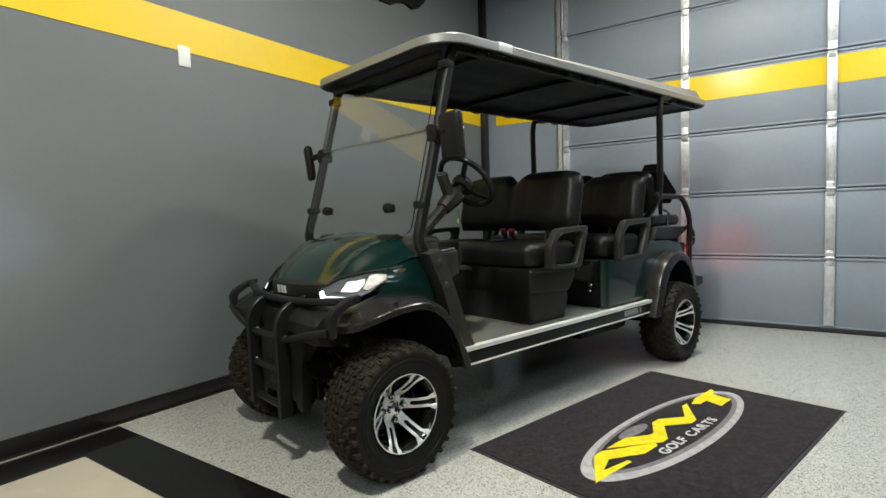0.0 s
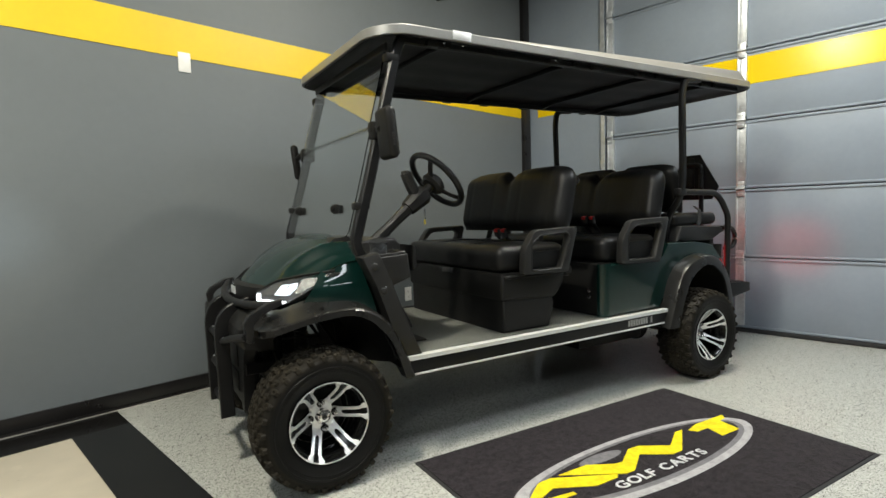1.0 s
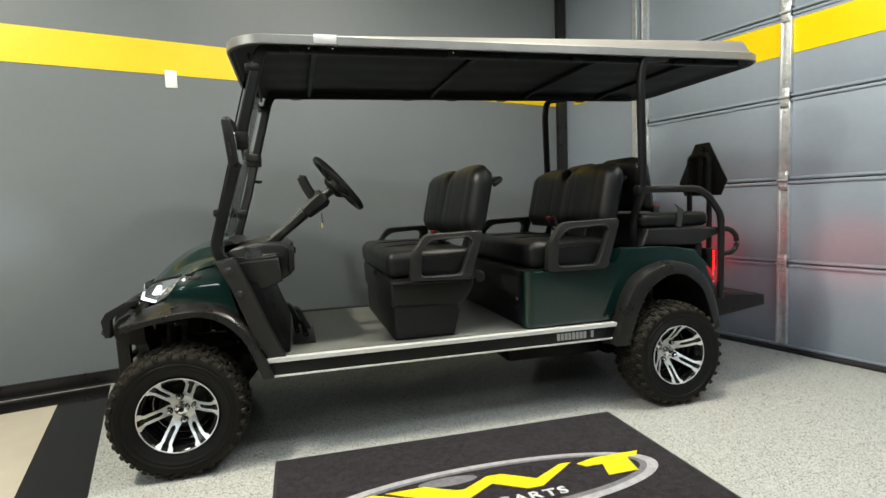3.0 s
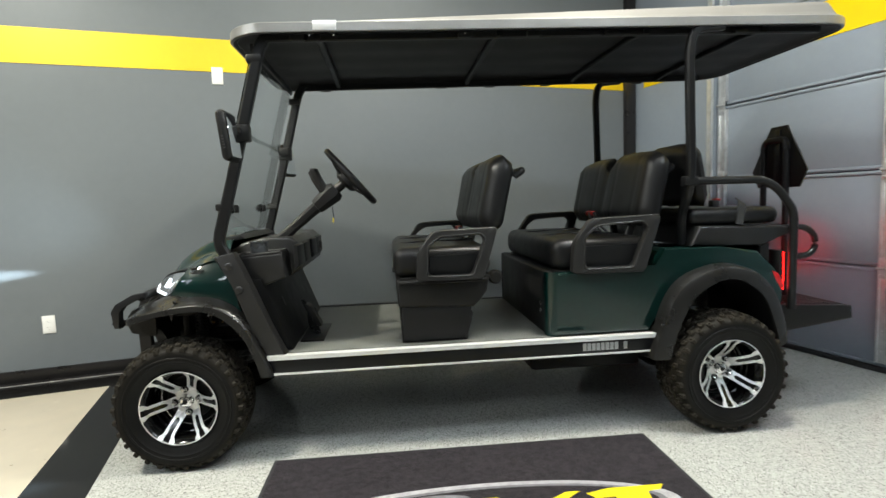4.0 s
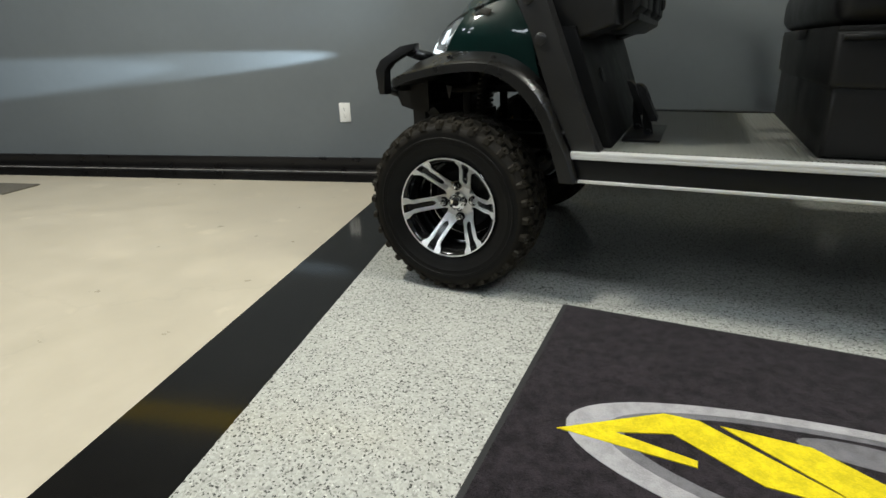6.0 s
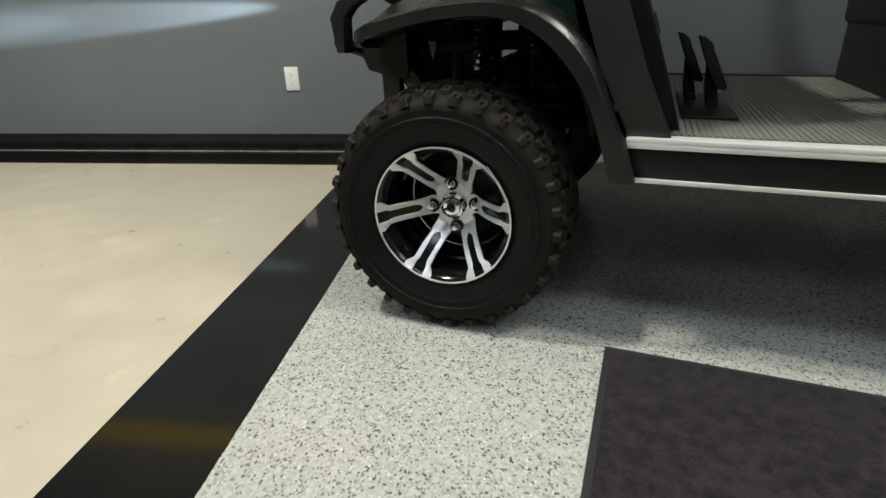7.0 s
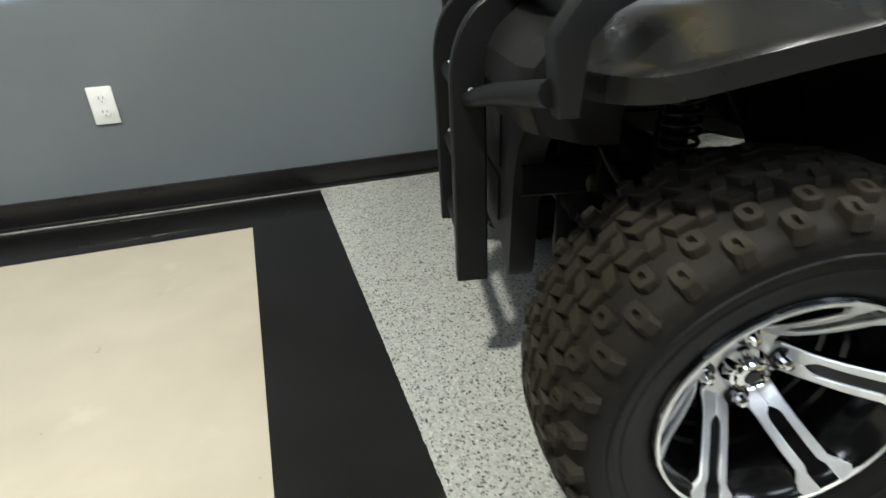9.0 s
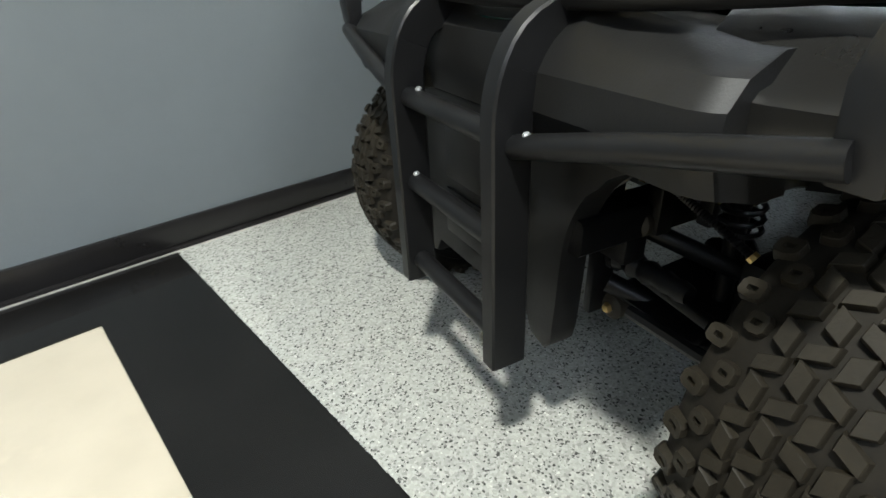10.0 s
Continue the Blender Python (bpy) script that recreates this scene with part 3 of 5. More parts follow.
for ch in "GOLF CARTS":
    if ch == " ":
        pen += 0.03
        continue
    tx = bpy.data.curves.new("letter", "FONT")
    tx.body, tx.size, tx.extrude, tx.offset = ch, 0.075, 0.0012, 0.0012
    tob = new("letter", tx)
    bpy.context.view_layer.update()
    me = bpy.data.meshes.new_from_object(tob.evaluated_get(bpy.context.evaluated_depsgraph_get()))
    bpy.data.objects.remove(tob)
    me.materials.append(mat_white)
    lo, hi = min(v.co.x for v in me.vertices), max(v.co.x for v in me.vertices)
    letters.append((me, pen - lo))
    pen += hi - lo + 0.009
for me, x in letters:
    tob = new("letter", me)
    tob.parent = mat_thing
    tob.matrix_basis = pose(0.538, -0.634, 0.0098) @ Matrix.Diagonal((0.545 / pen, 0.85, 1, 1)) @ Matrix.Translation((x, 0, 0))
    tob["label"] = "white capital letter"

tagged(part("floor_mat", box(-3.4, -2.5, -0.74, -0.50, -0.0039, 0.004, bev=0.002), carpet("grey_carpet_pile", (0.12, 0.11, 0.09))), "flat grey-brown floor mat near the wall", "floor mat")

# ---------------------------------------------------------------- the golf cart
# Local axes: x to the rear, y to the far (wall) side, z up; the origin lies on the floor under the front axle.
cart = tagged(new("golf_cart"), "dark green six-seat golf cart with black seats and silver-edged roof", "golf cart")
cart.matrix_basis = pose(0.4665, -1.10, 0.0005, 0, 0, -13.6)
WB = 2.40  # wheelbase


def both(name, bm, material, parent, label="", angle=40):
    """A part and its mirror image on the other side."""
    b2 = mirrored(bm)
    return part(name, bm, material, parent, label, angle), part(name, b2, material, parent, label, angle)


# --- wheels -----------------------------------------------------------------
RIM = 0.945
TR, TW = 0.266, 0.118  # tyre radius under the lugs, half width


def crown(y):
    """The tyre's radius at the distance y from its middle."""
    k = min(1.0, abs(y) / TW)
    return TR - 0.018 * k ** 2.6


def lug(bm, pts, a0, h, flip, pitch, inset=0.12, slot=None):
    """A tread block: an outline in (pitch, width), standing h above the carcass, with worn, chamfered edges.
    slot gives a narrow groove in its top: half lengths along and across, and the depth."""
    cx, cy = sum(p for p, _ in pts) / len(pts), sum(q for _, q in pts) / len(pts)

    def at(p, q, r):
        a = a0 + p * pitch
        q = q * flip
        rr = crown(q) + r
        return (rr * math.cos(a), q, rr * math.sin(a))

    n = len(pts)
    rings = []
    for k, r in ((-0.10, -0.005), (inset * 0.25, h - 0.0035), (inset * 0.55, h - 0.0010), (inset, h)):
        rings.append([bm.verts.new(at(p + (cx - p) * k, q + (cy - q) * k, r)) for p, q in pts])
    if slot:
        sp, sq, dep = slot
        for k, r in ((1.0, h), (0.86, h - dep)):
            ring = []
            for p, q in pts:
                d = math.hypot((p - cx) / sp, (q - cy) / sq)
                ring.append(bm.verts.new(at(cx + (p - cx) / d * k, cy + (q - cy) / d * k, r)))
            rings.append(ring)
    for a, c in zip(rings, rings[1:]):
        for i in range(n):
            bm.faces.new((a[i], a[(i + 1) % n], c[(i + 1) % n], c[i]))
    bm.faces.new(rings[-1])


def make_tyre():
    prof = [(0.153, 0.098), (0.162, 0.107), (0.184, 0.119), (0.198, 0.1240), (0.199, 0.1250), (0.201, 0.1250), (0.202, 0.1242), (0.212, 0.1270), (0.213, 0.1292), (0.2165, 0.1292), (0.218, 0.127), (0.226, 0.1275), (0.236, 0.126), (0.246, 0.121)]
    crown_pts = [(crown(y), y) for y in (0.112, 0.095, 0.07, 0.045, 0.02, 0.0)]
    half = prof + crown_pts
    full = half + [(r, -y) for r, y in half[::-1][1:]]
    return lathe(full, 78)


def oval_lug(p0, q0, a, b):
    """An outline like a rounded brick, a along the pitch and b across, half lengths."""
    out = []
    for i in range(10):
        t = 2 * math.pi * i / 10
        c, d = math.cos(t), math.sin(t)
        out.append((p0 + a * math.copysign(abs(c) ** 0.6, c), q0 + b * math.copysign(abs(d) ** 0.6, d)))
    return out


def make_tread():
    bm = bmesh.new()
    rnd = random.Random(4)
    n, h = 30, 0.011
    pitch = 2 * math.pi / n
    for i in range(n):
        for flip, ph in ((1, 0.0), (-1, 0.5)):
            a = (i + ph) * pitch
            # shoulder lug with a slot that runs across, then a slotted oval further in, half a pitch on
            lug(bm, oval_lug(0.30, 0.1130, 0.215, 0.0175), a, h, flip, pitch, 0.10, (0.055, 0.0120, 0.007))
            lug(bm, oval_lug(0.80, 0.0830, 0.215, 0.0140), a, h, flip, pitch, 0.10, (0.060, 0.0100, 0.007))
    # the middle: four columns of upright and lying blocks, woven like a herring-bone
    for i in range(n):
        for j, q in enumerate((-0.0495, -0.0165, 0.0165, 0.0495)):
            a = (i + 0.5 * (j % 2)) * pitch
            sk = 1 if j < 2 else -1
            e = rnd.uniform(-0.015, 0.015)
            for p0, hp, hq, k in ((0.25 + e, 0.235, 0.0108, 0.075 * sk), (0.75 + e, 0.150, 0.0150, -0.095 * sk)):
                lug(bm, [(p0 - hp - k, q - hq), (p0 + hp - k, q - hq), (p0 + hp + k, q + hq), (p0 - hp + k, q + hq)], a, h + rnd.uniform(-0.0008, 0.0004), 1, pitch, 0.16)
    return bm


TYRE_M = Matrix.Translation((0, -0.0205, 0)) @ Matrix.Diagonal((1, 0.84, 1, 1))  # the rim sits deep in the tyre
drum_iron = pm("brake_drum_iron", (0.07, 0.07, 0.068), 0.55, 0.4, var=0.3, scale=20)


def dish(t):
    """How far the spoke's face stands out, from the hub (t = 0) to the lip (t = 1)."""
    return -0.019 - 0.0975 * max(0, (t - 0.18) / 0.82) ** 0.8


def make_wheel(m):
    # the outer side looks towards -y; the barrel is the part, the rest are its pieces
    barrel = [(0.164, -0.113), (0.168, -0.109), (0.168, -0.098), (0.153, -0.090), (0.146, -0.05), (0.140, 0.02), (0.150, 0.05), (0.164, 0.066), (0.158, 0.067), (0.131, 0.030), (0.131, 0.004), (0.137, 0.001), (0.137, -0.026), (0.143, -0.030), (0.143, -0.056), (0.150, -0.104), (0.160, -0.113)]
    w = part("wheel", lathe([(r * RIM, y) for r, y in barrel], 48, closed=True), rim_black, cart, "gloss black and machined alloy wheel", m=m)
    b = make_tyre()
    b.transform(TYRE_M)
    part("tyre", b, sidewall, w, "black all-terrain tyre", 30)
    edge = [(0.2300, 0.1278), (0.2364, 0.1270), (0.2468, 0.1220), (crown(0.112) + 0.001, 0.1128)]
    skin = lathe(edge + [(crown(y) + 0.0008, y) for y in (0.095, 0.07, 0.045, 0.02, 0.0, -0.02, -0.045, -0.07, -0.095)] + [(r, -y) for r, y in edge[::-1]], 78)
    skin.transform(TYRE_M)
    part("tread_base", skin, tread_gap, w, "dull rubber between the tread blocks", 40)
    b = make_tread()
    b.transform(TYRE_M)
    tagged(part("tread", b, rubber, w, "knobbly tread blocks", 30), kind="stuff")
    # machined face: thin lip with six broad spokes, each slotted from the hub out to the lip
    bm = lathe([(0.1652, -0.1135), (0.1648, -0.1165), (0.1610, -0.1168), (0.1606, -0.1148), (0.1640, -0.1125)], 60, closed=True)
    back = bmesh.new()
    for s in range(6):
        base = 2 * math.pi * s / 6 + 0.115
        for off in (-1, 1):
            rows, under = [], []
            for k in range(27):
                t = k / 26
                r = 0.036 + (0.1605 - 0.036) * t
                a = base - 0.035 * math.sin(t * 2.9)
                slot = 0.0 if t < 0.31 else 0.0094 * min(1, ((t - 0.31) / 0.08) ** 0.5) + 0.004 * max(0, min(1, (t - 0.80) / 0.04))
                outer = 0.0255 - 0.0046 * min(1, t / 0.35) + 0.0025 * t + 0.0200 * max(0, min(1, (t - 0.82) / 0.13))
                y = dish(t)
                ca, sa = math.cos(a), math.sin(a)
                row = []
                for lat, dy in ((slot, 0.0046), (slot, 0.0014), (slot + 0.0014, 0), (outer - 0.0020, 0), (outer, 0.0022), (outer, 0.0046)):
                    row.append((r * ca - lat * off * sa, y + dy, r * sa + lat * off * ca))
                rows.append(row)
                under.append([(r * ca - lat * off * sa, y + dy, r * sa + lat * off * ca) for lat, dy in ((slot, 0.0050), (outer, 0.0050), (outer - 0.002, 0.021), (slot, 0.021))])
            loft(rows, bm, True, True)
            loft(under, back, True, True)
    lathe([(0.001, -0.018), (0.030, -0.0205), (0.049, -0.0196), (0.053, -0.014), (0.053, 0.004), (0.001, 0.006)], 32, bm)
    bm.transform(Matrix.Diagonal((RIM, 1, RIM, 1)))
    part("spokes", bm, machined, w, "machined six twin-spoke wheel face", 30)
    back.transform(Matrix.Diagonal((RIM, 1, RIM, 1)))
    part("spoke_backs", back, rim_black, w, "gloss black flanks of the spokes", 30)
    for s in range(6):
        rows = []
        for k in range(9):
            t = 0.29 + 0.675 * k / 8
            r = (0.036 + 0.1245 * t) * RIM
            a = 2 * math.pi * s / 6 + 0.115 - 0.035 * math.sin(t * 2.9)
            y = dish(t)
            ca, sa = math.cos(a), math.sin(a)
            rows.append([(r * ca - q * sa, y + dy, r * sa + q * ca) for q, dy in ((-0.0138, 0.0047), (0.0138, 0.0047), (0.0138, 0.012), (-0.0138, 0.012))])
        part("slot_floor", loft(rows, caps=True, ring=True), rim_black, w, "gloss black floor of a spoke slot", 30)
    b = lathe([(0.0005, -0.046), (0.016, -0.045), (0.026, -0.040), (0.031, -0.032), (0.032, -0.018)], 28)
    lathe([(0.0195, -0.0445), (0.021, -0.0465), (0.0225, -0.0445), (0.021, -0.0425)], 28, b, True)
    cap = part("centre_cap", b, chrome, w, "chrome centre cap", 30)
    # The emblem's black also stands for dark reflections in the chrome.
    part("cap_emblem", lathe([(0.0005, -0.0475), (0.010, -0.0470), (0.011, -0.0452)], 24), rim_black, cap, "cap emblem, dark reflections put into its black", 30)
    for s in range(4):
        a = 2 * math.pi * s / 4 + 0.115
        part("nut_seat", lathe([(0.0160, 0.0005), (0.0160, -0.0072), (0.0106, -0.0072), (0.0106, 0.0005)], 20, closed=True, m=Matrix.Translation((0.0515 * math.cos(a), -0.0175, 0.0515 * math.sin(a)))), rim_black, w, "black nut recess", 25)
        c = Vector((0.0515 * math.cos(a), -0.016, 0.0515 * math.sin(a)))
        b = lathe([(0.0100, -0.002), (0.0100, -0.012), (0.0088, -0.014), (0.0088, -0.022), (0.0055, -0.026), (0.0005, -0.027)], 12, m=Matrix.Translation(c))
        part("lug_nut", b, chrome, w, "chrome lug nut", 25)
    b = lathe([(0.001, 0.010), (0.05, 0.012), (0.095, 0.020), (0.100, 0.030), (0.100, 0.075), (0.03, 0.085)], 32)
    quad_box(b, -0.088, -0.048, 0.004, 0.016, 0.03, 0.075, bev=0.003)
    part("brake_drum", b, drum_iron, w, "grey brake drum", 30)
    part("backing_plate", lathe([(0.096, 0.032), (0.097, 0.030), (0.1235, 0.033), (0.1235, 0.037), (0.096, 0.037)], 40, closed=True), chassis, w, "dark brake backing plate", 30)
    return w


HUB = 0.270
wheel = make_wheel(pose(0, -0.473, HUB, 0, 0, 0))
for u, v, turn, spin in ((0, 0.473, 180, 20), (WB, -0.515, 0, 38), (WB, 0.515, 180, 75)):
    copy_thing(wheel, pose(u, v, HUB, 0, 0, turn) @ pose(0, 0, 0, 0, spin, 0))

# --- chassis and running gear ------------------------------------------------
for s in (-1, 1):
    part("frame_rail", bar([(-0.22, s * 0.17, 0.42), (0.25, s * 0.17, 0.42), (0.42, s * 0.2, 0.375), (2.1, s * 0.2, 0.375), (2.25, s * 0.22, 0.43), (2.75, s * 0.22, 0.43)], 0.05, 0.06, 0.04), chassis, cart)
for u in (-0.12, 0.12, 0.5, 1.0, 1.5, 2.0, 2.65):
    part("cross_member", box(u - 0.02, u + 0.02, -0.2, 0.2, 0.36, 0.40, bev=0.004), chassis, cart)
part("underbody_tray", box(0.42, 2.06, -0.46, 0.46, 0.372, 0.40, bev=0.006), chassis, cart)
part("battery_tray", box(1.55, 2.1, -0.36, 0.36, 0.25, 0.372, bev=0.02), chassis, cart)
part("motor", lathe([(0.001, -0.2), (0.085, -0.2), (0.095, -0.18), (0.095, 0.1), (0.06, 0.12), (0.001, 0.12)], 24, m=pose(2.28, 0, 0.27)), chassis, cart)
part("rear_axle", tube([(WB, -0.36, HUB), (WB, 0.36, HUB)], 0.036), chassis, cart)
part("differential", lathe([(0.001, -0.09), (0.07, -0.08), (0.10, -0.03), (0.10, 0.03), (0.07, 0.08), (0.001, 0.09)], 24, m=pose(WB, 0.05, HUB)), chassis, cart)


def shock(u, v, z0, z1, lean):
    b = tube([(u, v, z0), (u + lean, v * 0.92, z1)], 0.013)
    lathe([(0.001, 0), (0.022, 0), (0.022, 0.05), (0.001, 0.05)], 16, b, m=pose(u + lean * 0.85, v * 0.93, z1 - 0.06) @ pose(0, 0, 0, 90, 0, 0))
    s = part("shock_absorber", b, chassis, cart)
    turns, n = 15, 15 * 12
    pts = []
    for i in range(n + 1):
        t = i / n
        a = t * turns * 2 * math.pi
        pts.append((u + lean * (0.25 + 0.6 * t) + 0.025 * math.cos(a), v * (1 - 0.08 * t) + 0.025 * math.sin(a), z0 + (z1 - z0) * (0.25 + 0.6 * t)))
    part("coil_spring", sweep(pts, ring_sec(0.0042, 6)), spring_black, s, "black coil spring")


for s in (-1, 1):
    shock(-0.003, s * 0.265, 0.30, 0.70, 0.004)
    shock(WB + 0.02, s * 0.33, 0.27, 0.62, 0.04)
    b = tube([(-0.11, s * 0.15, 0.30), (0.0, s * 0.31, 0.235), (0.13, s * 0.15, 0.30)], 0.016, 0.04)
    tube([(-0.09, s * 0.15, 0.40), (0.01, s * 0.30, 0.345), (0.12, s * 0.15, 0.40)], 0.014, 0.04, bm=b)
    side_prism([(-0.105, 0.285), (-0.075, 0.292), (0.10, 0.292), (0.125, 0.300), (0.10, 0.275), (-0.08, 0.272)], s * 0.15, s * 0.31, 0.004, bm=b)
    part("control_arm", b, chassis, cart)
    b = box(-0.035, 0.04, s * 0.325 - 0.03, s * 0.325 + 0.03, 0.20, 0.39, bev=0.012)
    dome(b, (-0.036, s * 0.32, 0.25), 0.016, 0.015, (-1, 0, 0), 10)
    part("steering_knuckle", b, chassis, cart)
    b = tube([(-0.10, s * 0.12, 0.345), (-0.09, s * 0.31, 0.315)], 0.010)
    prof = [(0.012 + (0.012 if k % 2 else 0.004) * (1 - k / 16), 0.16 * k / 12) for k in range(13)]
    lathe(prof, 14, b, m=pose(-0.10, s * 0.12, 0.345) @ pose(0, 0, 0, 0, 0, 0 if s > 0 else 180))
    part("tie_rod", b, chassis, cart)
    for v, z in ((0.163, 0.262), (0.186, 0.414)):
        bush = part("bushing", lathe([(0.001, 0.0), (0.014, 0.001), (0.021, 0.006), (0.021, 0.030), (0.014, 0.036), (0.001, 0.036)], 18, m=pose(-0.080, s * v, z) @ pose(0, 0, 0, 0, 0, 90)), rubber, cart, "black rubber arm bushing")
        part("bolt_head", dome(bmesh.new(), (-0.115, s * v, z), 0.0085, 0.009, (-1, 0, 0), 6), brass, bush, "brassy bolt head")
    path = curve_through([(-0.085, s * 0.162, 0.468), (-0.102, s * 0.215, 0.480), (-0.108, s * 0.265, 0.468), (-0.102, s * 0.312, 0.448), (-0.095, s * 0.345, 0.430)], 90)
    hose = part("brake_hose", sweep(path, ring_sec(0.0062, 8), scale=lambda t: 1.0 if round(t * 89) % 2 else 0.72), chassis, cart, "ribbed black brake hose")
    for p, q in ((path[0], path[2]), (path[-1], path[-4])):
        part("hose_fitting", tube([p, q], 0.0075, n=8), brass, hose, "brass hose fitting")
    part("mount_strap", box(-0.142, -0.100, s * 0.142 - 0.008, s * 0.142 + 0.008, 0.250, 0.500, bev=0.004), chassis, cart, "upright steel mounting strap")
    part("arm_tube", tube([(-0.095, s * 0.165, 0.262), (-0.06, s * 0.30, 0.236)], 0.011, n=8), steel_black, cart, "front tube of the lower arm")
    part("shock_tower", box(-0.10, -0.07, s * 0.2 - 0.012, s * 0.2 + 0.012, 0.40, 0.70, bev=0.004), chassis, cart)
    part("shock_tower", box(-0.02, 0.005, s * 0.22 - 0.012, s * 0.22 + 0.012, 0.40, 0.70, bev=0.004), chassis, cart)
    part("frame_brace", box(-0.20, 0.10, s * 0.21 - 0.012, s * 0.21 + 0.012, 0.585, 0.615, bev=0.004), chassis, cart)
    part("shock_mount", box(-0.06, 0.10, s * 0.22 - 0.10, s * 0.22 + 0.06, 0.655, 0.675, bev=0.004), chassis, cart)
part("sticker", side_prism([(-0.1585, 0.608), (-0.136, 0.604), (-0.142, 0.578), (-0.147, 0.560)], -0.2245, -0.2222), paper, cart, "small white sticker")
part("wiring_loom", tube([(-0.16, -0.1, 0.52), (-0.12, -0.05, 0.45), (-0.14, 0.1, 0.5), (-0.1, 0.18, 0.44)], 0.012, 0.06), rubber, cart)
part("steering_rack", tube([(-0.10, -0.16, 0.345), (-0.10, 0.16, 0.345)], 0.024), chassis, cart)

# --- front body ---------------------------------------------------------------


def nose_u(v):
    return -0.203 + 1.12 * v * v


def nose_z(v):
    return 0.742 + 0.075 * (v / 0.45) ** 2


def hood_point(v, t):
    """The bonnet's surface: t = 0 at the nose, 1 at the foot of the windscreen."""
    u0, z0 = nose_u(v), nose_z(v)
    u1, z1 = 0.19, 0.972 - 0.10 * abs(v / 0.45) ** 2.6
    k = 1 - (1 - t) ** 2.05
    crease = 0.020 * max(0, 1 - abs(abs(v) - 0.27 - 0.07 * t) / 0.055) * min(1, t * 5) - 0.008 * max(0, 1 - abs(abs(v) - 0.37) / 0.05) * min(1, t * 4)
    return Vector((u0 + (u1 - u0) * t, v, z0 + (z1 - z0) * k + crease))


vs_ = [-0.455 + 0.91 * i / 90 for i in range(91)]
rows = []
for v in vs_:
    low = [Vector((nose_u(v) + 0.030 + 0.03 * (v / 0.45) ** 2, v, 0.655 + 0.03 * (v / 0.45) ** 2)), Vector((nose_u(v) + 0.008, v, 0.69 + 0.03 * (v / 0.45) ** 2)), Vector((nose_u(v) - 0.004, v, 0.722 + 0.055 * (v / 0.45) ** 2))]
    rows.append(low + [hood_point(v, i / 18) for i in range(19)])
hood = part("hood", shell(loft(rows), 0.006), green, cart, "glossy dark green front body", 22)


def flank():
    rows = []
    top = curve_through([(0.03, 0, 0.834), (0.10, 0, 0.852), (0.19, 0, 0.872)], 12)
    bot = curve_through([(-0.055, 0, 0.705), (0.05, 0, 0.705), (0.20, 0, 0.66), (0.27, 0, 0.57)], 12)
    for a, c in zip(top, bot):
        row = []
        for k in range(7):
            t = k / 6
            p = a.lerp(c, t)
            row.append(Vector((p.x, -0.448 - 0.050 * math.sin(min(1, t * 1.5) * math.pi / 2) * min(1, 0.25 + max(0, p.x + 0.06) * 8), p.z)))
        rows.append(row)
    return shell(loft(rows), 0.006)


both("front_quarter", flank(), green, cart, "glossy dark green front quarter panel", 50)

# grille band and badge
rows = []
for i in range(25):
    v = -0.235 + 0.47 * i / 24
    k = (v / 0.235) ** 2
    rows.append([Vector((nose_u(v) - 0.006 - d, v, z)) for z, d in ((0.675 + 0.02 * k, -0.014), (0.69 + 0.02 * k, 0.004), (0.715 + 0.012 * k, 0.010), (0.765 - 0.002 * k, 0.006), (0.776 - 0.004 * k, -0.020))])
grille = part("grille", shell(loft(rows), 0.005), plastic, cart, "black grille band with a small badge", 50)
b = bmesh.new()
for y in (-0.032, -0.002, 0.028):
    front_prism([(y - 0.010, 0.724), (y + 0.004, 0.724), (y + 0.012, 0.756), (y - 0.002, 0.756)], nose_u(0) - 0.021, nose_u(0) - 0.0155, bm=b)
part("badge", b, machined, grille, "small silver badge")
rows = []
for i in range(21):
    v = -0.25 + 0.5 * i / 20
    rows.append([Vector((nose_u(v) - d, v, z + 0.03 * (v / 0.25) ** 2)) for z, d in ((0.640, -0.03), (0.648, 0.020), (0.668, 0.024), (0.674, -0.02))])
part("splitter", shell(loft(rows), 0.004), green, cart, "dark green lower lip of the nose")


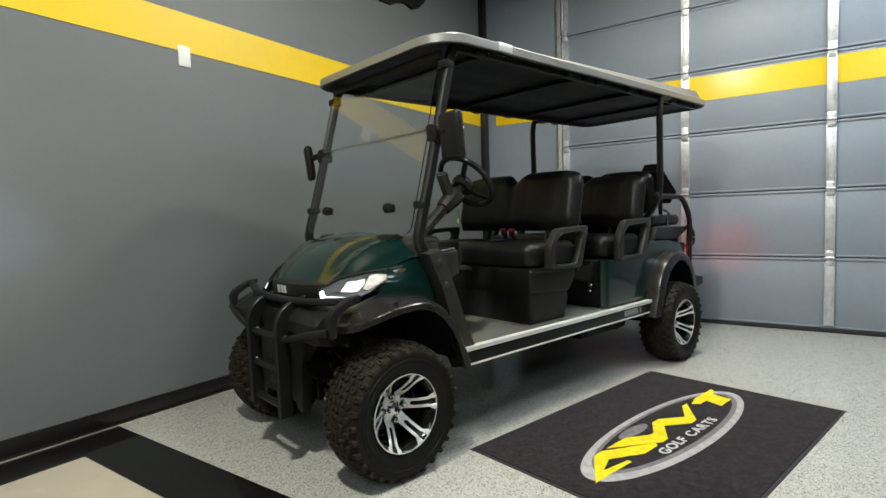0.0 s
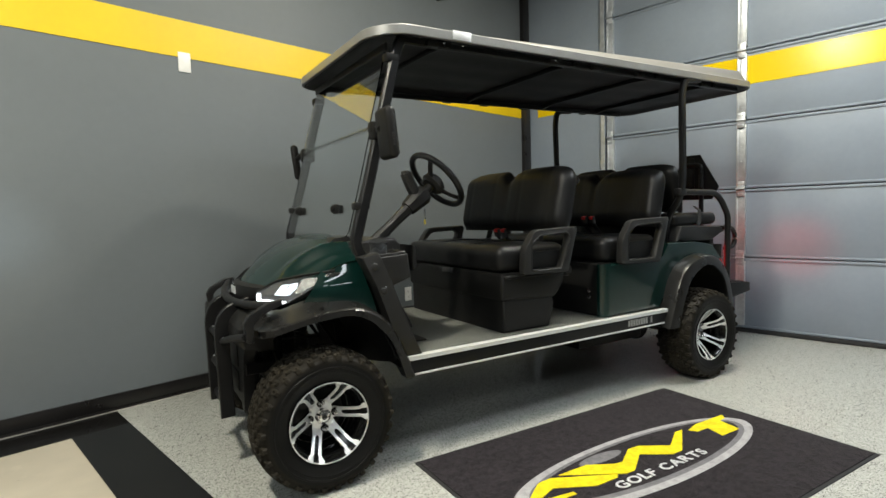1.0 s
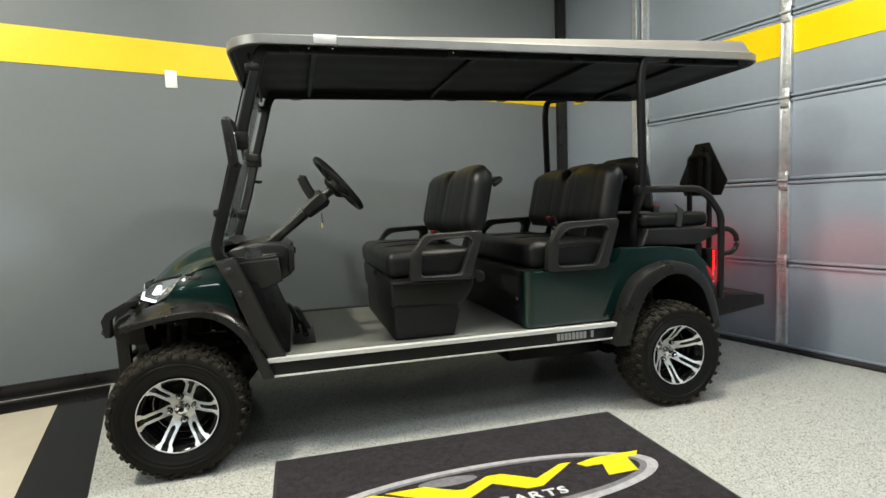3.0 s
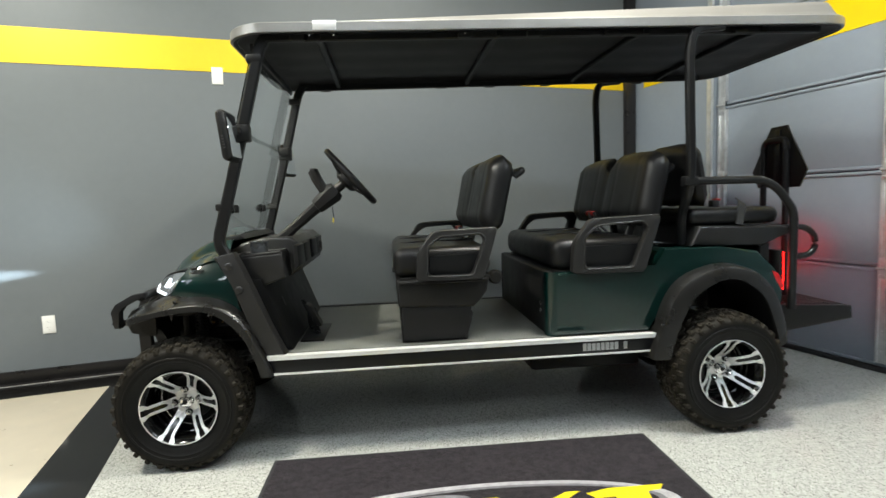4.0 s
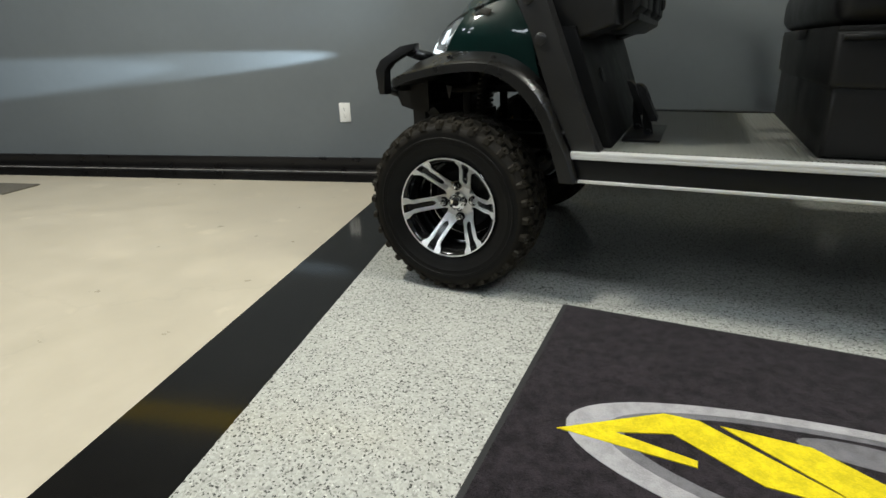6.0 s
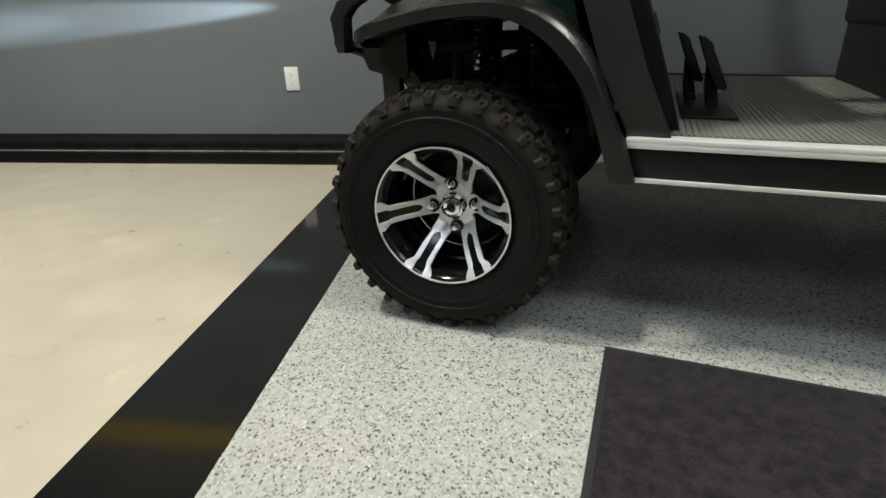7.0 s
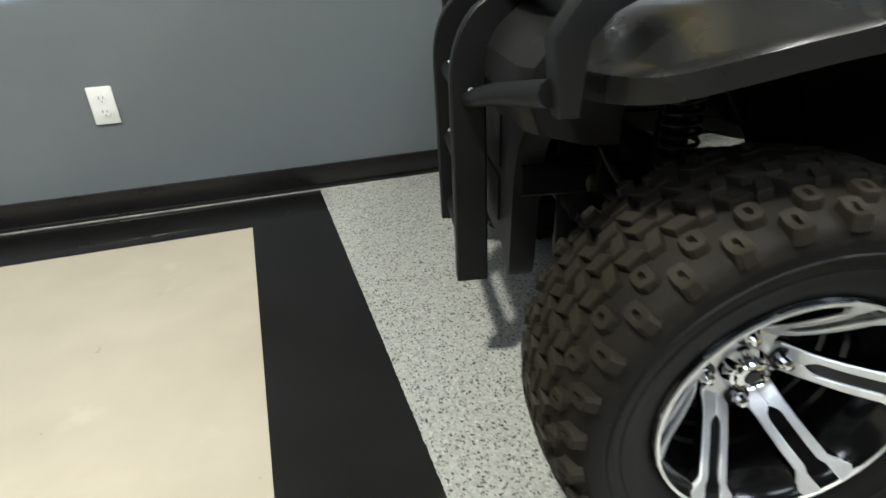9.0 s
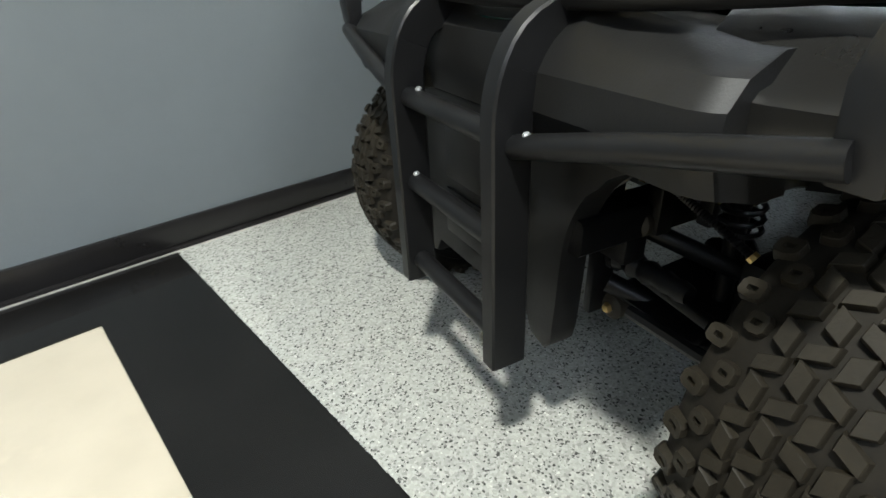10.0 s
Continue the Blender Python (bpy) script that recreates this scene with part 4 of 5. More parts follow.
def headlight(s):
    # outline in (v, z) on the curve of the nose; v runs outwards
    outline = [(0.246, 0.741), (0.304, 0.787), (0.392, 0.811), (0.480, 0.829), (0.471, 0.802), (0.423, 0.743), (0.380, 0.708), (0.268, 0.710)]

    def on(v, z, d):
        return Vector((nose_u(v) - 0.050 - d + 0.6 * max(0, z - 0.71), s * v, z))

    def sheet(pts, d0, d1):
        b = bmesh.new()
        lo = [b.verts.new(on(v, z, d0)) for v, z in pts]
        hi = [b.verts.new(on(v, z, d1)) for v, z in pts]
        b.faces.new(hi)
        b.faces.new(lo[::-1])
        for i in range(len(pts)):
            j = (i + 1) % len(pts)
            b.faces.new((lo[i], lo[j], hi[j], hi[i]))
        return b

    body = part("headlight", sheet(outline, -0.03, 0.008), pm("smoked_headlight", (0.16, 0.165, 0.175), 0.22, 0.65), cart, "LED headlight, lit")
    brow = [on(v, z + 0.004, 0.006) for v, z in ((0.238, 0.742), (0.300, 0.791), (0.392, 0.815), (0.484, 0.833))]
    part("brow", tube(brow, 0.0055, 0.03, n=8), plastic, body, "black brow over the lamp")
    part("daytime_strip", sheet([(0.252, 0.742), (0.270, 0.714), (0.380, 0.711), (0.384, 0.720), (0.280, 0.724), (0.262, 0.746)], 0.008, 0.012), led_white, body, "glowing white light strip")
    for pts in ([(0.330, 0.742), (0.356, 0.741), (0.364, 0.784), (0.338, 0.780)], [(0.360, 0.740), (0.384, 0.743), (0.396, 0.770), (0.390, 0.790), (0.370, 0.786)]):
        part("projector", sheet(pts, 0.008, 0.0115), led_cell, body, "glowing projector lamp")
    part("reflector", sheet([(0.398, 0.752), (0.418, 0.748), (0.466, 0.802), (0.472, 0.822), (0.402, 0.806)], 0.008, 0.0115), crinkle, body, "silver reflector")
    part("inner_bezel", sheet([(0.275, 0.742), (0.330, 0.742), (0.335, 0.790), (0.308, 0.782)], 0.008, 0.011), pm("smoked_bezel", (0.20, 0.21, 0.22), 0.25, 0.7), body)
    ln = part("lens", sheet(outline, 0.015, 0.018), lens, body, "clear lens")
    ln.visible_shadow = False


headlight(-1)
headlight(1)

# front skid shield: a moulded, facetted bumper, set a little to the far side
FC = 0.03
rows = []
for w in (-0.412, -0.4115, -0.402, -0.385, -0.330, -0.262, -0.215, -0.168, -0.140, -0.125, 0.0, 0.125, 0.140, 0.168, 0.215, 0.262, 0.330, 0.385, 0.402, 0.4115, 0.412):
    a = abs(w)
    pod = 1.0 if a > 0.15 else 0.0
    end = max(0, (a - 0.385) / 0.0265) ** 2
    slope = max(0, min(1, (a - 0.262) / 0.123))
    peak = max(0, 1 - abs(a - 0.215) / 0.047)
    row = [(-0.150, 0.692 - 0.022 * slope), (-0.205 - 0.020 * peak, 0.688 - 0.020 * slope), (-0.240 - 0.014 * pod + 0.012 * end, 0.652 + 0.012 * peak - 0.002 * slope), (-0.244 - 0.030 * pod + 0.014 * end, 0.626), (-0.246 - 0.032 * pod + 0.014 * end, 0.585), (-0.234 - 0.030 * pod + 0.014 * end, 0.550), (-0.190, 0.534)]
    if a > 0.4118:
        row = [(-0.150, q) for _, q in row]
    rows.append([Vector((p, w + FC, q)) for p, q in row])
shield = part("skid_shield", shell(loft(rows), 0.007), plastic, cart, "moulded black front shield", 26)
half = [(p, q) for p, _, q in curve_through([(0.325, 0, 0.548), (0.298, 0, 0.536), (0.252, 0, 0.505), (0.220, 0, 0.455), (0.206, 0, 0.400), (0.201, 0, 0.300), (0.197, 0, 0.238)], 18)] + [(0.184, 0.223), (0.150, 0.232), (0.142, 0.266)]
part("apron", front_prism([(FC + p, q) for p, q in half] + [(FC - p, q) for p, q in half[::-1]], -0.230, -0.184, 0.012, 3), plastic, shield, "moulded black lower apron")
for z0, z1 in ((0.30, 0.385), (0.405, 0.50)):
    part("apron_panel", box(-0.2345, -0.2275, FC - 0.105, FC + 0.105, z0, z1, bev=0.003), plastic, shield)

# bull bar
BC = -0.005
bull = part("bull_bar", bmesh.new(), steel_black, cart, "black steel bull bar")
b = bmesh.new()
for s in (-1, 1):
    bar([(-0.294, BC + s * 0.140, 0.222), (-0.303, BC + s * 0.140, 0.60), (-0.278, BC + s * 0.140, 0.662), (-0.150, BC + s * 0.140, 0.706)], 0.056, 0.030, 0.075, bm=b, up=(0, 1, 0), c=0.003)
b.to_mesh(bull.data)
b.free()
bull.data.shade_smooth()
bull.data.set_sharp_from_angle(angle=radians(35))
for z, u in ((0.552, -0.301), (0.412, -0.298), (0.262, -0.295)):
    part("cross_tube", tube([(u, BC - 0.14, z), (u, BC + 0.14, z)], 0.016), steel_black, bull)
part("top_tube", tube([(-0.16, -0.475, 0.722), (-0.226, -0.26, 0.704), (-0.246, 0, 0.698), (-0.226, 0.26, 0.704), (-0.16, 0.475, 0.722)], 0.017, 0.12), steel_black, bull)
for s in (-1, 1):
    part("wing_tube", tube([(-0.300, BC + s * 0.15, 0.546), (-0.292, s * 0.32, 0.588), (-0.268, s * 0.478, 0.618)], 0.0145, 0.10), steel_black, bull)
    plate = side_prism([(-0.266, 0.597), (-0.276, 0.668), (-0.256, 0.700), (-0.185, 0.738), (-0.135, 0.745), (-0.135, 0.724), (-0.178, 0.716), (-0.225, 0.692), (-0.246, 0.668), (-0.243, 0.597)], s * 0.462, s * 0.500, 0.004)
    part("end_plate", plate, steel_black, bull)
    for z, q in ((0.571, 0.092), (0.568, 0.178), (0.431, 0.116)):
        part("bolt_head", dome(bmesh.new(), (-0.301, BC + s * q, z - 0.003), 0.0052, 0.005, (-0.3, 0, 0.95), 6), galv, bull, "bright bolt head")


def flare(top, low, inner, n=40):
    """A fender flare: a strip between an inner line on the body, an outer top line and the lower edge of its lip."""
    T, Lw, In = curve_through(top, n), curve_through(low, n), curve_through(inner, n)
    rows = []
    for a, c, i in zip(T, Lw, In):
        d, w = c - a, a - i
        h = w.copy()
        h.z = 0
        h.normalize()
        rows.append([i - Vector((0, 0, 0.004)), i + w * 0.45 + Vector((0, 0, 0.004)), a - h * 0.022 + Vector((0, 0, 0.002)), a - h * 0.007 + d * 0.06, a + d * 0.25, a + d * 0.98, c - h * 0.012, a - h * 0.016 + d * 0.4, i - Vector((0, 0, 0.02))])
    return loft(rows, caps=True, ring=True)


F_TOP = [(-0.240, -0.322, 0.640), (-0.225, -0.46, 0.643), (-0.195, -0.545, 0.649), (-0.138, -0.572, 0.666), (-0.06, -0.575, 0.682), (0.015, -0.575, 0.694), (0.103, -0.575, 0.697), (0.188, -0.575, 0.675), (0.254, -0.575, 0.630), (0.294, -0.575, 0.580), (0.333, -0.575, 0.496), (0.363, -0.575, 0.440), (0.384, -0.575, 0.374)]
F_LOW = [(-0.236, -0.322, 0.598), (-0.222, -0.462, 0.605), (-0.195, -0.547, 0.618), (-0.144, -0.575, 0.635), (-0.06, -0.578, 0.653), (0.016, -0.578, 0.663), (0.102, -0.578, 0.666), (0.172, -0.578, 0.643), (0.230, -0.578, 0.597), (0.279, -0.578, 0.531), (0.308, -0.578, 0.460), (0.336, -0.578, 0.374)]
F_IN = [(-0.16, -0.30, 0.70), (-0.13, -0.42, 0.70), (-0.09, -0.44, 0.715), (-0.04, -0.44, 0.728), (0.015, -0.44, 0.738), (0.103, -0.44, 0.732), (0.191, -0.44, 0.708), (0.262, -0.44, 0.645), (0.31, -0.44, 0.545), (0.342, -0.44, 0.445), (0.38, -0.44, 0.365)]
b = flare(F_TOP, F_LOW, F_IN)
for (p, q) in ((0.0, 0.708), (0.13, 0.704), (0.245, 0.642), (0.332, 0.51)):
    dome(b, (p, -0.540, q - 0.006), 0.009, 0.010, (0.2, -0.3, 0.9), 8)
both("front_fender_flare", b, flare_plastic, cart, "charcoal plastic front fender flare", 35)
# wheel-well liner behind and above the front wheel
rows = []
for i, p in enumerate(curve_through([(-0.165, 0, 0.632), (-0.08, 0, 0.668), (0.02, 0, 0.690), (0.14, 0, 0.680), (0.235, 0, 0.60), (0.285, 0, 0.51), (0.302, 0, 0.455)], 18)):
    rows.append([Vector((p.x - 0.11 * (v + 0.555) * (i / 17) ** 2, v, p.z - 0.19 * (v + 0.555) * (i / 17) ** 2)) for v in (-0.555, -0.40, -0.20)])
both("front_wheel_liner", shell(loft(rows), 0.005), chassis, cart)
b = side_prism([(0.096, 0.735), (0.30, 0.735), (0.30, 0.42), (0.205, 0.42), (0.190, 0.565), (0.108, 0.572)], -0.128, -0.116, 0.003)
both("inner_fender", b, chassis, cart, "black inner fender panel")
both("fender_stay", tube([(0.075, -0.135, 0.640), (0.195, -0.145, 0.455)], 0.009, n=8), chassis, cart)
# strut between windscreen post and floor, with its rivets
b = side_prism([(0.165, 0.885), (0.245, 0.90), (0.262, 0.862), (0.300, 0.772), (0.378, 0.573), (0.435, 0.456), (0.352, 0.456), (0.300, 0.575), (0.232, 0.765)], -0.545, -0.475, 0.008)
for p, q in ((0.225, 0.845), (0.262, 0.745)):
    dome(b, (p, -0.544, q), 0.016, 0.008, (0, -1, 0), 12)
both("cowl_strut", b, plastic_grey, cart, "charcoal plastic cowl strut")

# dash
dash = part("dashboard", side_prism([(0.15, 0.885), (0.22, 0.925), (0.33, 0.948), (0.44, 0.945), (0.472, 0.915), (0.476, 0.79), (0.43, 0.762), (0.26, 0.76)], -0.30, 0.44, 0.014, 3), plastic_grey, cart, "charcoal plastic dashboard")
for s in (-1, 1):
    part("side_pod", side_prism([(0.190, 0.868), (0.425, 0.884), (0.436, 0.776), (0.305, 0.730), (0.27, 0.78)], s * 0.24, s * 0.455, 0.010, 3), plastic_grey, dash, "charcoal storage pod")
    part("pod_rim", bar([(0.205, s * 0.445, 0.872), (0.418, s * 0.445, 0.8875), (0.418, s * 0.31, 0.8875), (0.23, s * 0.31, 0.876)], 0.012, 0.016, 0.02, True, up=(0, 0, 1)), plastic_grey, dash)
    b = lathe([(0.036, 0.0), (0.038, 0.055), (0.042, 0.058), (0.042, 0.062), (0.035, 0.062), (0.033, 0.004), (0.001, 0.004)], 24, m=pose(0.315, s * 0.385, 0.872) @ pose(0, 0, 0, 90, 0, 0))
    part("cup_holder", b, pm("cup_holder_plastic", (0.13, 0.135, 0.14), 0.28, 0.5), dash, "grey round cup holder")
    for v0, v1, z0, z1 in ((0.06, 0.21, 0.80, 0.915), (0.225, 0.415, 0.80, 0.915)):
        part("cubby", side_prism([(0.468, z1), (0.486, z1 - 0.006), (0.490, z0 + 0.02), (0.468, z0)], s * v0, s * v1, 0.006, 2), plastic, dash)
part("vent_knob", dome(bmesh.new(), (0.49, 0.32, 0.86), 0.020, 0.012, (1, 0, 0), 12), slot_dark, dash)
part("firewall", side_prism([(0.255, 0.775), (0.335, 0.775), (0.452, 0.456), (0.39, 0.456)], -0.47, 0.47, 0.006), chassis, cart, "black footwell panel")
part("kick_badge", side_prism([(0.378, 0.663), (0.382, 0.664), (0.397, 0.624), (0.393, 0.623)], -0.30, -0.27), slot_dark, cart)

# pedals on their pivot plate
for v, w, nm, u, z in ((-0.205, 0.034, "brake_pedal", 0.0, 0.0), (-0.100, 0.026, "accelerator_pedal", -0.040, 0.004)):
    b = side_prism([(u + p, z + q) for p, q in ((0.478, 0.613), (0.492, 0.611), (0.508, 0.598), (0.514, 0.572), (0.549, 0.512), (0.548, 0.502), (0.530, 0.504), (0.524, 0.516), (0.498, 0.566), (0.488, 0.590))], v - w, v + w, 0.004, 2)
    pedal = part(nm, b, plastic, cart, "black pedal")
    part("pedal_arm", side_prism([(u + 0.502, 0.560), (u + 0.526, 0.520), (u + 0.532, 0.500), (u + 0.542, 0.462), (u + 0.514, 0.462), (u + 0.506, 0.500)], v - 0.012, v + 0.012, 0.003, 2), plastic, pedal)
    part("pedal_pivot", tube([(u + 0.526, v - 0.022, 0.470), (u + 0.526, v + 0.022, 0.470)], 0.009, n=10), steel_black, pedal)
part("pedal_plate", box(0.462, 0.570, -0.338, 0.002, 0.4555, 0.463, bev=0.003), plastic, cart, "black pedal pivot plate")

# floor pan with ribbed rubber mat
part("floor_pan", box(0.34, 2.10, -0.515, 0.515, 0.405, 0.450, bev=0.004), chassis, cart)
part("floor_covering", box(0.40, 2.08, -0.50, 0.50, 0.4502, 0.4535), floor_rubber, cart, "grey ribbed rubber floor covering")
b = bmesh.new()
for i in range(102):
    quad_box(b, 0.405 + i * 0.0119, 0.410 + i * 0.0119, -0.498, 0.498, 0.4535, 0.4555)
tagged(part("floor_rib", b, floor_rubber, cart), kind="stuff")
b = box(0.36, 2.085, -0.548, -0.512, 0.374, 0.446, bev=0.003)
both("rocker_panel", b, steel_black, cart, "black rocker panel")
b = box(0.357, 2.088, -0.556, -0.519, 0.4465, 0.4570, bev=0.003)
quad_box(b, 0.357, 2.088, -0.556, -0.549, 0.437, 0.4475, bev=0.002)
# The far trim is bright too; its dark reflection is put into the colour.
part("sill_trim", mirrored(b), steel_black, cart, "far sill trim, its dark reflection put into the colour")
part("sill_trim", b, alu, cart, "bright aluminium sill trim")
b = box(0.372, 2.07, -0.554, -0.5485, 0.372, 0.3815, bev=0.002)
both("lower_trim", b, alu, cart, "bright aluminium lower trim")
for k in range(10):
    if k != 8:
        u = 1.738 + k * 0.0212
        part("decal_bar", box(u, u + 0.0165, -0.5492, -0.5482, 0.393, 0.428), decal, cart, "silver decal bar on the rocker")

# --- windscreen, posts and roof -------------------------------------------------


def on_post(z):
    """The place along the cart of the windscreen post at height z."""
    return 0.178 + (z - 0.95) * (0.392 - 0.178) / (1.755 - 0.95)


b = bar([(0.215, -0.478, 0.86), (0.168, -0.478, 0.935), (on_post(1.2), -0.478, 1.2), (on_post(1.755), -0.475, 1.755), (0.43, -0.47, 1.80)], 0.046, 0.034, 0.05, c=0.008)
both("windscreen_post", b, steel_black, cart, "black steel windscreen post")


def pane(z0, z1, w, shift):
    b = bmesh.new()
    r = 0.04
    pts = []
    for sx, sz in ((-1, 0), (1, 0), (1, 1), (-1, 1)):
        cz = z0 + r if sz == 0 else z1 - r
        for k in range(5):
            a = {(-1, 0): 180, (1, 0): 270, (1, 1): 0, (-1, 1): 90}[(sx, sz)] + 22.5 * k
            pts.append((sx * (w - r) + r * math.cos(radians(a)), cz + r * math.sin(radians(a))))
    lo = [b.verts.new((on_post(q) + shift, p, q)) for p, q in pts]
    hi = [b.verts.new((on_post(q) + shift + 0.005, p, q)) for p, q in pts]
    b.faces.new(lo)
    b.faces.new(hi[::-1])
    for i in range(len(pts)):
        j = (i + 1) % len(pts)
        b.faces.new((lo[i], hi[i], hi[j], lo[j]))
    return b


for z0, z1 in ((0.965, 1.418), (1.405, 1.752)):
    p = part("windscreen_pane", pane(z0, z1, 0.452, -0.032 if z0 < 1 else -0.040), acrylic, cart, "clear acrylic windscreen half")
    p.visible_shadow = False
part("pane_edge", tube([(on_post(1.412) - 0.036, -0.45, 1.412), (on_post(1.412) - 0.036, 0.45, 1.412)], 0.0045), glass("acrylic_edge", (0.9, 0.92, 0.88), 0.15, 1.4), cart, "pale windscreen hinge edge")
part("windscreen_header", bar([(0.352, -0.452, 1.752), (0.352, 0.452, 1.752)], 0.014, 0.034, c=0.004, up=(0, 0, 1)), plastic_grey, cart, "dark header bar along the top of the windscreen")
part("cowl_shelf", side_prism([(0.10, 0.92), (0.15, 0.958), (0.21, 0.964), (0.24, 0.945)], -0.30, 0.30, 0.006), steel_black, cart, "black cowl strip under the windscreen")
for s in (-1, 1):
    for z, w in ((1.41, 0.024), (1.09, 0.016), (1.70, 0.018)):
        part("windscreen_clip", box(on_post(z) - 0.044, on_post(z) + 0.022, s * 0.468 - 0.026, s * 0.468 + 0.020, z - w, z + w, bev=0.008), plastic, cart)
    b = dome(box(on_post(1.085) - 0.055, on_post(1.085) - 0.028, s * 0.27 - 0.022, s * 0.27 + 0.022, 1.06, 1.105, bev=0.01), (on_post(1.085) - 0.055, s * 0.27, 1.083), 0.016, 0.01, (-1, 0, 0))
    quad_box(b, on_post(1.085) - 0.026, on_post(1.085) - 0.008, s * 0.27 - 0.018, s * 0.27 + 0.018, 1.062, 1.10, bev=0.007)
    part("windscreen_stop", b, plastic, cart, "black rubber windscreen stop")

# mirrors
for s in (-1, 1):
    mm = pose(0.282, s * (0.594 if s < 0 else 0.622), 1.370, 0, -6, -3 if s < 0 else -24)
    b = quad_box(bmesh.new(), -0.028, 0.012, -0.066, 0.066, -0.10, 0.10, bev=0.022, seg=4, m=mm)
    mir = part("side_mirror", b, plastic, cart, "black side mirror")
    for k in range(5):
        part("vent_slit", quad_box(bmesh.new(), -0.014, -0.006, s * 0.0655, s * 0.0668, -0.052 + k * 0.011, -0.047 + k * 0.011, m=mm), slot_dark, mir)
    part("mirror_glass", quad_box(bmesh.new(), 0.0122, 0.0145, -0.054, 0.054, -0.086, 0.086, bev=0.001, seg=1, m=mm), mirror_glass, mir, "silver mirror glass")
    b = bar([(on_post(1.40), s * 0.48, 1.405), (0.27, s * 0.53, 1.40), (0.262, s * 0.575, 1.39)], 0.030, 0.030, 0.03)
    quad_box(b, on_post(1.39) - 0.036, on_post(1.39) + 0.036, s * 0.478 - 0.028, s * 0.478 + 0.028, 1.36, 1.43, bev=0.008)
    part("mirror_arm", b, plastic, mir)

# steering wheel and column
SW = Vector((0.722, -0.215, 1.217))
axis = Vector((0.755, 0, 0.655)).normalized()
SWM = Matrix.Translation(SW) @ axis.to_track_quat("Z", "Y").to_matrix().to_4x4()
pts = [SWM @ Vector((0.157 * math.cos(2 * math.pi * i / 40), 0.157 * math.sin(2 * math.pi * i / 40), 0)) for i in range(40)]
sw = part("steering_wheel", sweep(pts, ring_sec(0.0155, 10), True, tuple(axis)), vinyl, cart, "black steering wheel")
b = bmesh.new()
for a in (0, 125, 235):
    c, s_ = math.cos(radians(a)), math.sin(radians(a))
    bar([SWM @ Vector((0.02 * c, 0.02 * s_, -0.03)), SWM @ Vector((0.09 * c, 0.09 * s_, -0.022)), SWM @ Vector((0.152 * c, 0.152 * s_, 0))], 0.03, 0.012, 0.03, bm=b, up=tuple(axis))
lathe([(0.001, 0.008), (0.04, 0.006), (0.058, -0.008), (0.062, -0.035), (0.045, -0.05), (0.001, -0.05)], 24, b, m=SWM @ pose(0, 0, 0, 90, 0, 0))
part("spokes", b, plastic, sw)
base = Vector((0.43, -0.215, 0.975))
b = sweep([base, base.lerp(SW, 0.42), base.lerp(SW, 0.43), base.lerp(SW, 0.70), base.lerp(SW, 0.76)], rect_sec(0.075, 0.075, 0.02), up=(0, 1, 0), scale=lambda t: (0.62, 0.72, 0.95, 1.28, 1.0)[round(t * 4)])
col_foot = base - (SW - base) * 0.22
col = part("steering_column", b, plastic, cart, "black steering column shroud")
part("column_boot", bar([tuple(base.lerp(SW, 0.02)), tuple(col_foot)], 0.05, 0.05, c=0.012), plastic, col)
part("column_shaft", tube([tuple(base.lerp(SW, 0.74)), tuple(SW - axis * 0.04)], 0.022), steel_black, col)
p = base.lerp(SW, 0.62)
b = bar([tuple(p), tuple(p + Vector((-0.05, -0.01, 0.085))), tuple(p + Vector((-0.065, -0.01, 0.125)))], 0.045, 0.06, 0.03, c=0.012)
part("display_pod", b, plastic_grey, col, "small instrument pod")
part("display", box(p.x - 0.078, p.x - 0.050, p.y - 0.035, p.y + 0.018, p.z + 0.118, p.z + 0.135, bev=0.004), slot_dark, col)
k0 = p + Vector((0.02, -0.03, -0.05))
b = tube([tuple(k0), tuple(k0 + Vector((0.004, 0, -0.05)))], 0.003)
part("key", b, chrome, col, "key in the ignition")
part("key_tag", box(k0.x - 0.003, k0.x + 0.004, k0.y - 0.004, k0.y + 0.004, k0.z - 0.074, k0.z - 0.05, bev=0.002), tag_yellow, col, "small yellow key tag")

# roof
RU0, RU1, RW = 0.268, 3.045, 0.555


def roof_outline(inset, n=7, r=0.15):
    pts = []
    for cu, cv, a0 in ((RU1 - r, RW - r, 0), (RU0 + r, RW - r, 90), (RU0 + r, -RW + r, 180), (RU1 - r, -RW + r, 270)):
        for k in range(n):
            a = radians(a0 + 90 * k / (n - 1))
            p, q = cu + (r - inset) * math.cos(a), cv + (r - inset) * math.sin(a)
            pts.append((p - (0.022 * (1 - (q / RW) ** 2) if p < 1 else 0), q))
    return pts


def roof_z(u, v):
    return 1.792 + (u - RU0) * 0.0125 - 0.012 * max(0, (0.55 - (u - RU0)) / 0.55) ** 2


def roof_rings(levels, swell=0.0):
    """Rings round the roof at (inset, height); swell lifts the inner ones behind the brow."""
    return [[Vector((p, q, roof_z(p, q) + dz + swell * min(1, max(0, (p - RU0 - 0.15) / 0.7)) * min(1, max(0, i - 0.02) / 0.04))) for p, q in roof_outline(i)] for i, dz in levels]


